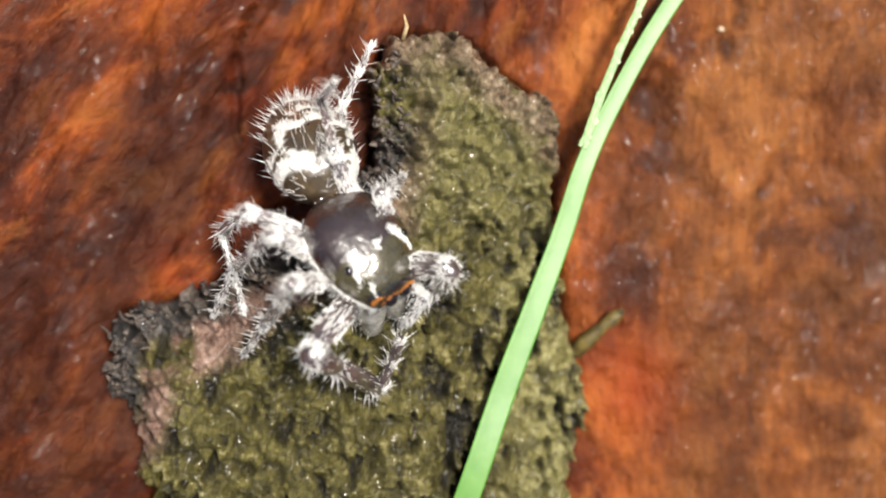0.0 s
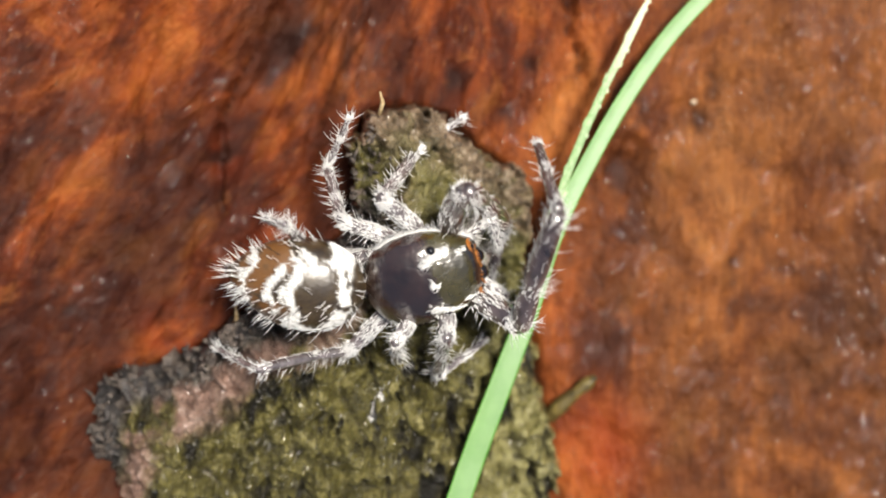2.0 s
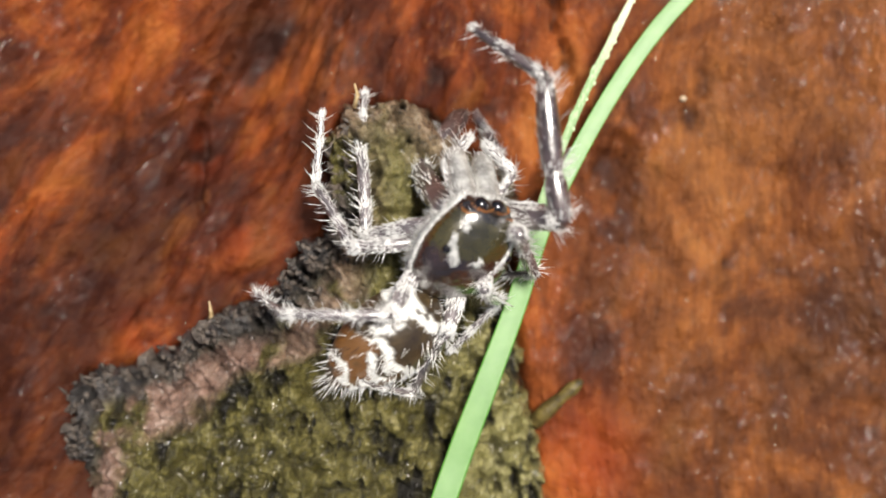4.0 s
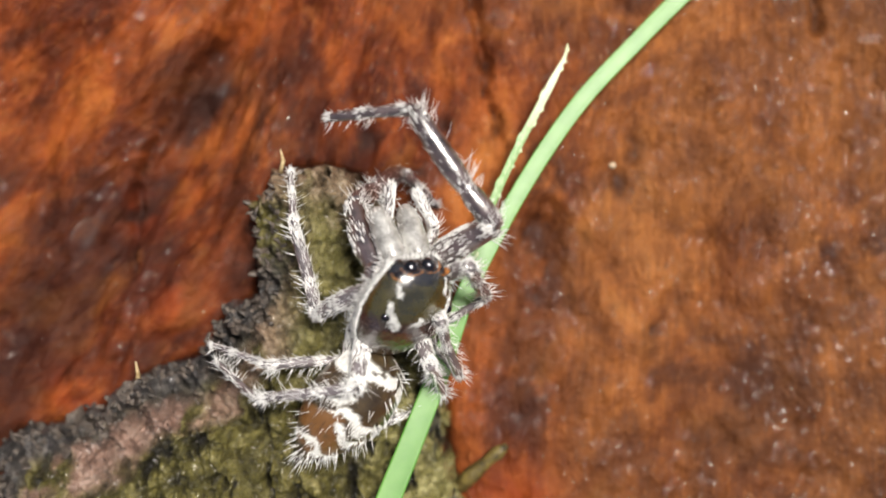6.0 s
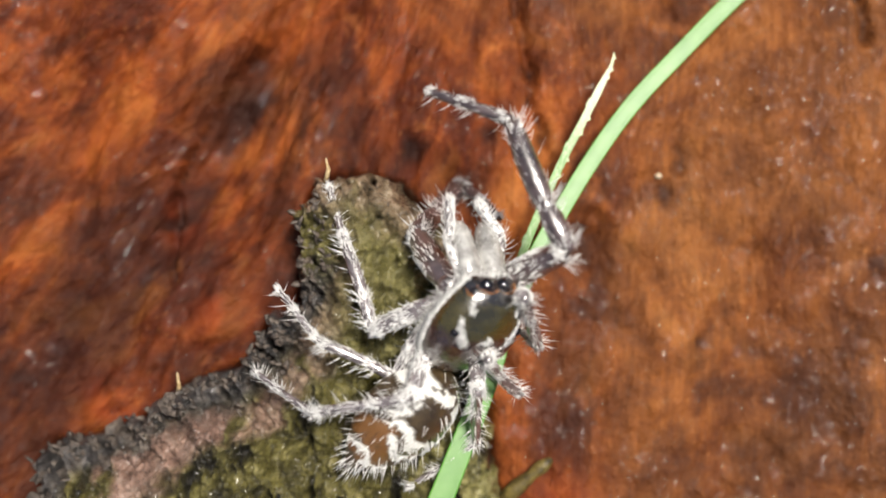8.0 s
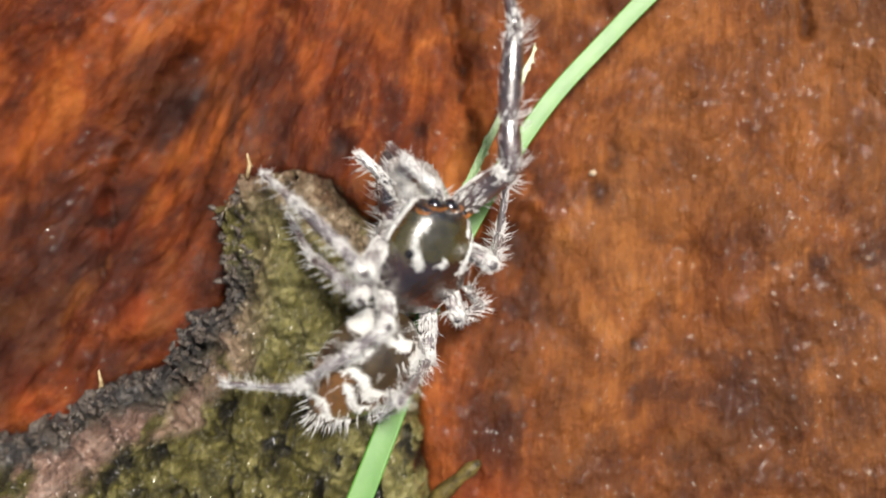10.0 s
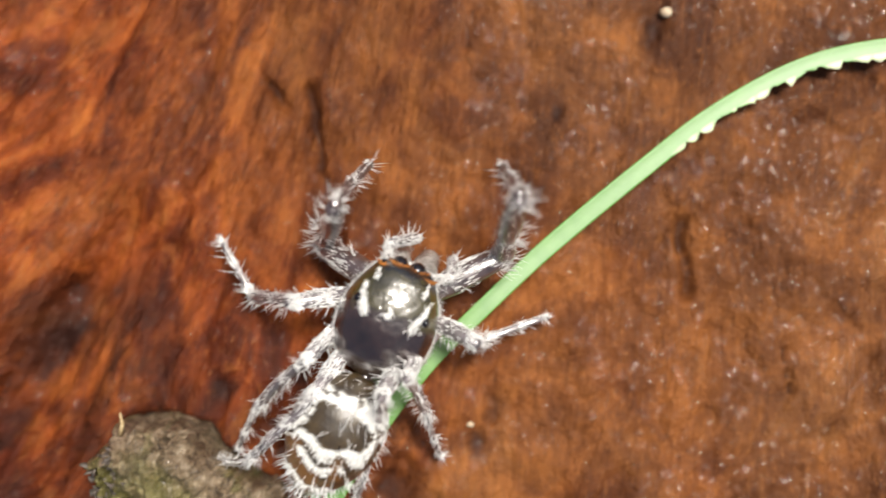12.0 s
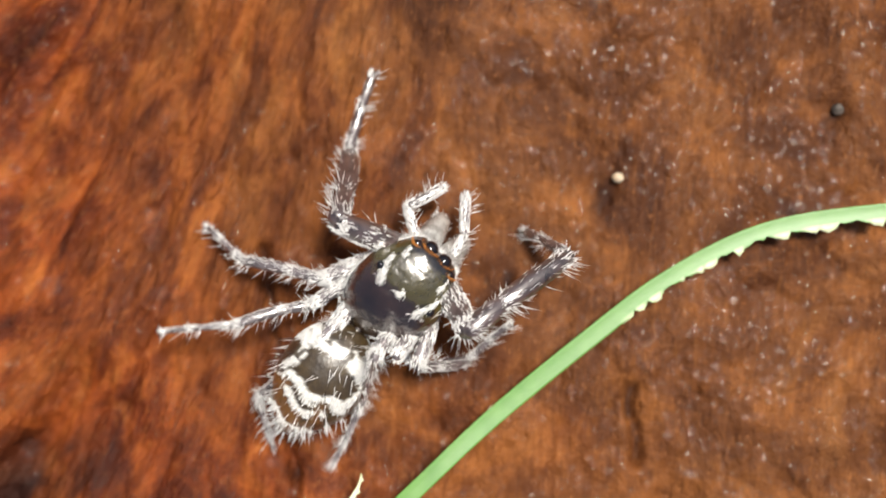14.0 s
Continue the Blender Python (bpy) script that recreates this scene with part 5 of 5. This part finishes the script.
limb(10.0, 'III_R', (0.28, -0.80, 0.53), (0.28, 0.15, -0.95), (-0.17, 0.22, 0.96))
limb(10.0, 'IV_R', (0.02, -1.00, 0.01), (-0.20, -0.33, 0.92), (-0.31, -0.25, -0.92))
limb(10.0, 'p_L', (-0.57, 0.54, -0.61), (-0.71, 0.68, 0.15))
limb(10.0, 'p_R', (-0.16, 0.39, 0.91), (-0.71, 0.69, -0.10))
limb(10.5, 'I_L', (-0.88, 0.18, -0.44), (0.01, 0.21, 0.98), (-0.22, 0.65, -0.73))
limb(10.5, 'II_L', (-0.66, -0.47, 0.58), (-0.24, -0.79, -0.56), (-0.55, 0.33, -0.77))
limb(10.5, 'III_L', (-0.11, -0.86, 0.50), (-0.83, -0.22, -0.51), (-0.91, -0.09, -0.40))
limb(10.5, 'IV_L', (-0.10, -0.85, 0.51), (-0.79, -0.47, -0.40), (-0.82, -0.26, -0.50))
limb(10.5, 'I_R', (0.57, 0.52, 0.63), (0.02, 0.74, 0.68), (-0.20, 0.59, -0.79))
limb(10.5, 'II_R', (0.35, -0.67, 0.66), (0.26, 0.35, -0.90), (0.20, 0.96, -0.20))
limb(10.5, 'III_R', (0.20, -0.97, 0.15), (0.19, 0.29, -0.94), (-0.17, 0.23, 0.96))
limb(10.5, 'IV_R', (0.08, -0.93, 0.36), (-0.12, -0.58, -0.81), (-0.24, -0.26, 0.93))
limb(10.5, 'p_L', (-0.67, 0.32, -0.66), (0.09, 0.95, 0.31))
limb(10.5, 'p_R', (-0.02, 0.37, 0.93), (-0.53, 0.84, -0.11))
limb(11.0, 'I_L', (-0.89, 0.22, -0.40), (0.07, 0.30, 0.95), (-0.10, 0.46, -0.88))
limb(11.0, 'II_L', (-0.50, -0.38, 0.78), (-0.12, -0.76, -0.64), (-0.65, 0.18, -0.74))
limb(11.0, 'III_L', (0.01, -0.76, 0.65), (-0.87, -0.28, -0.40), (-0.89, -0.24, -0.39))
limb(11.0, 'IV_L', (0.21, -0.58, 0.79), (-0.78, -0.46, -0.42), (-0.82, -0.26, -0.52))
limb(11.0, 'I_R', (0.76, 0.57, 0.32), (0.03, 0.85, 0.52), (-0.38, 0.57, -0.73))
limb(11.0, 'II_R', (0.45, -0.59, 0.67), (0.29, 0.26, -0.92), (0.03, 0.99, -0.16))
limb(11.0, 'III_R', (0.27, -0.96, 0.07), (0.24, 0.41, 0.88), (-0.11, 0.16, -0.98))
limb(11.0, 'IV_R', (0.08, -0.82, 0.56), (0.00, -0.55, -0.83), (-0.65, -0.76, 0.04))
limb(11.0, 'p_L', (-0.60, 0.41, -0.69), (0.16, 0.89, 0.44))
limb(11.0, 'p_R', (0.21, 0.59, 0.78), (-0.79, 0.60, -0.12))
limb(11.5, 'I_L', (-0.63, 0.46, -0.63), (0.22, 0.22, 0.95), (0.30, 0.54, -0.78))
limb(11.5, 'II_L', (-0.57, -0.66, 0.49), (-0.53, -0.65, -0.54), (-0.53, -0.80, -0.28))
limb(11.5, 'III_L', (0.08, -0.62, 0.78), (-0.44, -0.48, -0.76), (-0.65, -0.64, -0.40))
limb(11.5, 'IV_L', (-0.29, -0.77, 0.57), (-0.34, -0.47, -0.82), (-0.90, -0.44, -0.03))
limb(11.5, 'I_R', (0.83, 0.56, 0.08), (0.33, 0.83, 0.44), (0.33, 0.81, -0.49))
limb(11.5, 'II_R', (0.78, -0.22, 0.59), (-0.05, -0.40, -0.91), (-0.51, -0.14, 0.85))
limb(11.5, 'III_R', (0.07, -0.67, 0.74), (0.60, -0.59, -0.53), (-0.25, 0.70, -0.67))
limb(11.5, 'IV_R', (-0.13, -0.66, 0.74), (-0.03, -0.50, -0.86), (-0.43, -0.90, -0.08))
limb(11.5, 'p_L', (-0.30, 0.52, 0.80), (0.56, 0.59, -0.58))
limb(11.5, 'p_R', (0.60, 0.55, 0.58), (-0.44, 0.60, -0.67))
limb(12.0, 'I_L', (-0.70, 0.38, -0.60), (0.19, 0.24, 0.95), (0.30, 0.52, -0.80))
limb(12.0, 'II_L', (-0.92, -0.15, 0.36), (-0.56, 0.02, -0.83), (-0.54, 0.84, -0.11))
limb(12.0, 'III_L', (-0.62, -0.66, 0.43), (-0.61, -0.59, -0.53), (-0.38, -0.70, -0.60))
limb(12.0, 'IV_L', (-0.45, -0.74, 0.49), (-0.66, -0.68, -0.33), (-0.55, -0.16, -0.82))
limb(12.0, 'I_R', (0.87, 0.49, -0.01), (0.07, 0.40, 0.91), (-0.17, 0.37, -0.91))
limb(12.0, 'II_R', (0.70, -0.26, 0.67), (0.10, -0.04, -0.99), (0.91, 0.37, -0.18))
limb(12.0, 'III_R', (-0.08, -0.45, 0.89), (0.21, -0.51, -0.83), (0.19, -0.67, -0.71))
limb(12.0, 'IV_R', (-0.16, -0.42, 0.89), (-0.14, -0.62, -0.77), (-0.23, -0.74, -0.63))
limb(12.0, 'p_L', (0.09, 0.63, 0.77), (0.61, 0.15, -0.78))
limb(12.0, 'p_R', (0.71, 0.11, 0.70), (0.01, 0.46, -0.89))
limb(12.5, 'I_L', (-0.38, 0.33, 0.86), (0.03, 0.77, -0.64), (-0.04, 0.78, -0.63))
limb(12.5, 'II_L', (-0.88, -0.45, 0.17), (-0.78, -0.06, -0.62), (-0.61, 0.59, -0.53))
limb(12.5, 'III_L', (-0.74, -0.65, 0.17), (-0.72, -0.65, -0.25), (-0.54, -0.68, -0.50))
limb(12.5, 'IV_L', (-0.45, -0.88, 0.16), (-0.56, -0.70, -0.43), (-0.55, -0.51, -0.65))
limb(12.5, 'I_R', (0.90, 0.27, -0.35), (0.32, 0.53, 0.78), (-0.22, 0.60, -0.77))
limb(12.5, 'II_R', (0.76, -0.44, 0.49), (0.60, 0.28, -0.75), (0.62, 0.78, -0.11))
limb(12.5, 'III_R', (0.25, -0.90, 0.36), (0.58, -0.53, -0.61), (0.71, -0.46, -0.54))
limb(12.5, 'IV_R', (-0.18, -0.50, 0.85), (-0.13, -0.63, -0.77), (-0.19, -0.72, -0.66))
limb(12.5, 'p_L', (0.18, 0.59, 0.79), (0.93, 0.20, -0.29))
limb(12.5, 'p_R', (0.80, 0.02, 0.59), (-0.13, 0.63, -0.76))
limb(13.0, 'I_L', (-0.36, 0.10, 0.93), (-0.01, 0.75, -0.66), (0.07, 0.82, -0.57))
limb(13.0, 'II_L', (-0.74, -0.55, 0.38), (-0.79, 0.26, -0.56), (-0.84, 0.48, -0.25))
limb(13.0, 'III_L', (-0.70, -0.59, 0.40), (-0.67, -0.56, -0.48), (-0.61, -0.42, -0.67))
limb(13.0, 'IV_L', (-0.50, -0.86, 0.08), (-0.47, -0.82, -0.32), (-0.10, -0.55, -0.30))
limb(13.0, 'I_R', (0.67, -0.09, 0.73), (0.41, 0.54, 0.74), (0.06, 0.41, -0.91))
limb(13.0, 'II_R', (0.58, -0.52, 0.62), (0.67, 0.36, -0.65), (0.83, 0.48, -0.30))
limb(13.0, 'III_R', (-0.05, -0.72, 0.70), (-0.08, -0.69, -0.72), (0.11, -0.61, -0.79))
limb(13.0, 'IV_R', (-0.31, -0.68, 0.66), (-0.25, -0.63, -0.73), (-0.08, -0.88, -0.47))
limb(13.0, 'p_L', (0.84, 0.53, 0.06), (0.99, 0.13, -0.04))
limb(13.0, 'p_R', (0.65, 0.34, 0.68), (0.15, -0.37, -0.92))
limb(13.5, 'I_L', (-0.66, 0.11, 0.74), (-0.07, 0.54, -0.84), (0.24, 0.97, -0.11))
limb(13.5, 'II_L', (-0.83, -0.54, 0.11), (-0.69, 0.61, -0.39), (-0.58, 0.81, -0.11))
limb(13.5, 'III_L', (-0.60, -0.79, 0.08), (-0.52, -0.84, 0.14), (-0.44, -0.88, 0.18))
limb(13.5, 'IV_L', (-0.46, -0.88, 0.08), (-0.51, -0.85, 0.17), (-0.43, -0.65, -0.62))
limb(13.5, 'I_R', (0.51, -0.36, 0.78), (0.67, 0.63, -0.40), (-0.63, -0.11, -0.77))
limb(13.5, 'II_R', (0.75, -0.52, 0.40), (0.39, 0.14, -0.91), (0.25, 0.39, 0.89))
limb(13.5, 'III_R', (-0.33, -0.52, 0.79), (0.06, -0.90, -0.43), (0.00, -0.79, -0.62))
limb(13.5, 'IV_R', (-0.25, -0.97, 0.07), (-0.25, -0.97, -0.07), (-0.20, -0.98, -0.03))
limb(13.5, 'p_L', (-0.03, 0.69, 0.72), (0.90, 0.38, -0.23))
limb(13.5, 'p_R', (0.79, 0.45, -0.42), (-0.36, 0.87, 0.33))
limb(14.0, 'I_L', (-0.75, 0.25, 0.62), (-0.02, 0.58, -0.82), (0.26, 0.96, -0.01))
limb(14.0, 'II_L', (-0.90, -0.41, 0.12), (-0.95, 0.18, -0.25), (-0.66, 0.50, -0.56))
limb(14.0, 'III_L', (-0.83, -0.55, 0.13), (-0.94, -0.29, 0.16), (-0.99, -0.13, 0.01))
limb(14.0, 'IV_L', (-0.52, -0.78, 0.35), (-0.68, -0.58, -0.44), (0.18, -0.83, -0.53))
limb(14.0, 'I_R', (0.31, -0.53, 0.79), (0.74, 0.58, -0.35), (-0.50, 0.29, -0.82))
limb(14.0, 'II_R', (-0.20, -0.92, 0.35), (0.57, 0.03, -0.82), (0.58, 0.59, 0.56))
limb(14.0, 'III_R', (-0.24, -0.57, 0.79), (-0.18, 0.35, -0.92), (0.45, -0.80, -0.39))
limb(14.0, 'IV_R', (-0.21, -0.39, 0.90), (-0.19, -0.57, -0.80), (-0.38, -0.86, -0.35))
limb(14.0, 'p_L', (-0.35, 0.93, -0.11), (0.84, 0.52, -0.12))
limb(14.0, 'p_R', (0.44, 0.89, -0.15), (0.00, 1.00, 0.06))


motions()
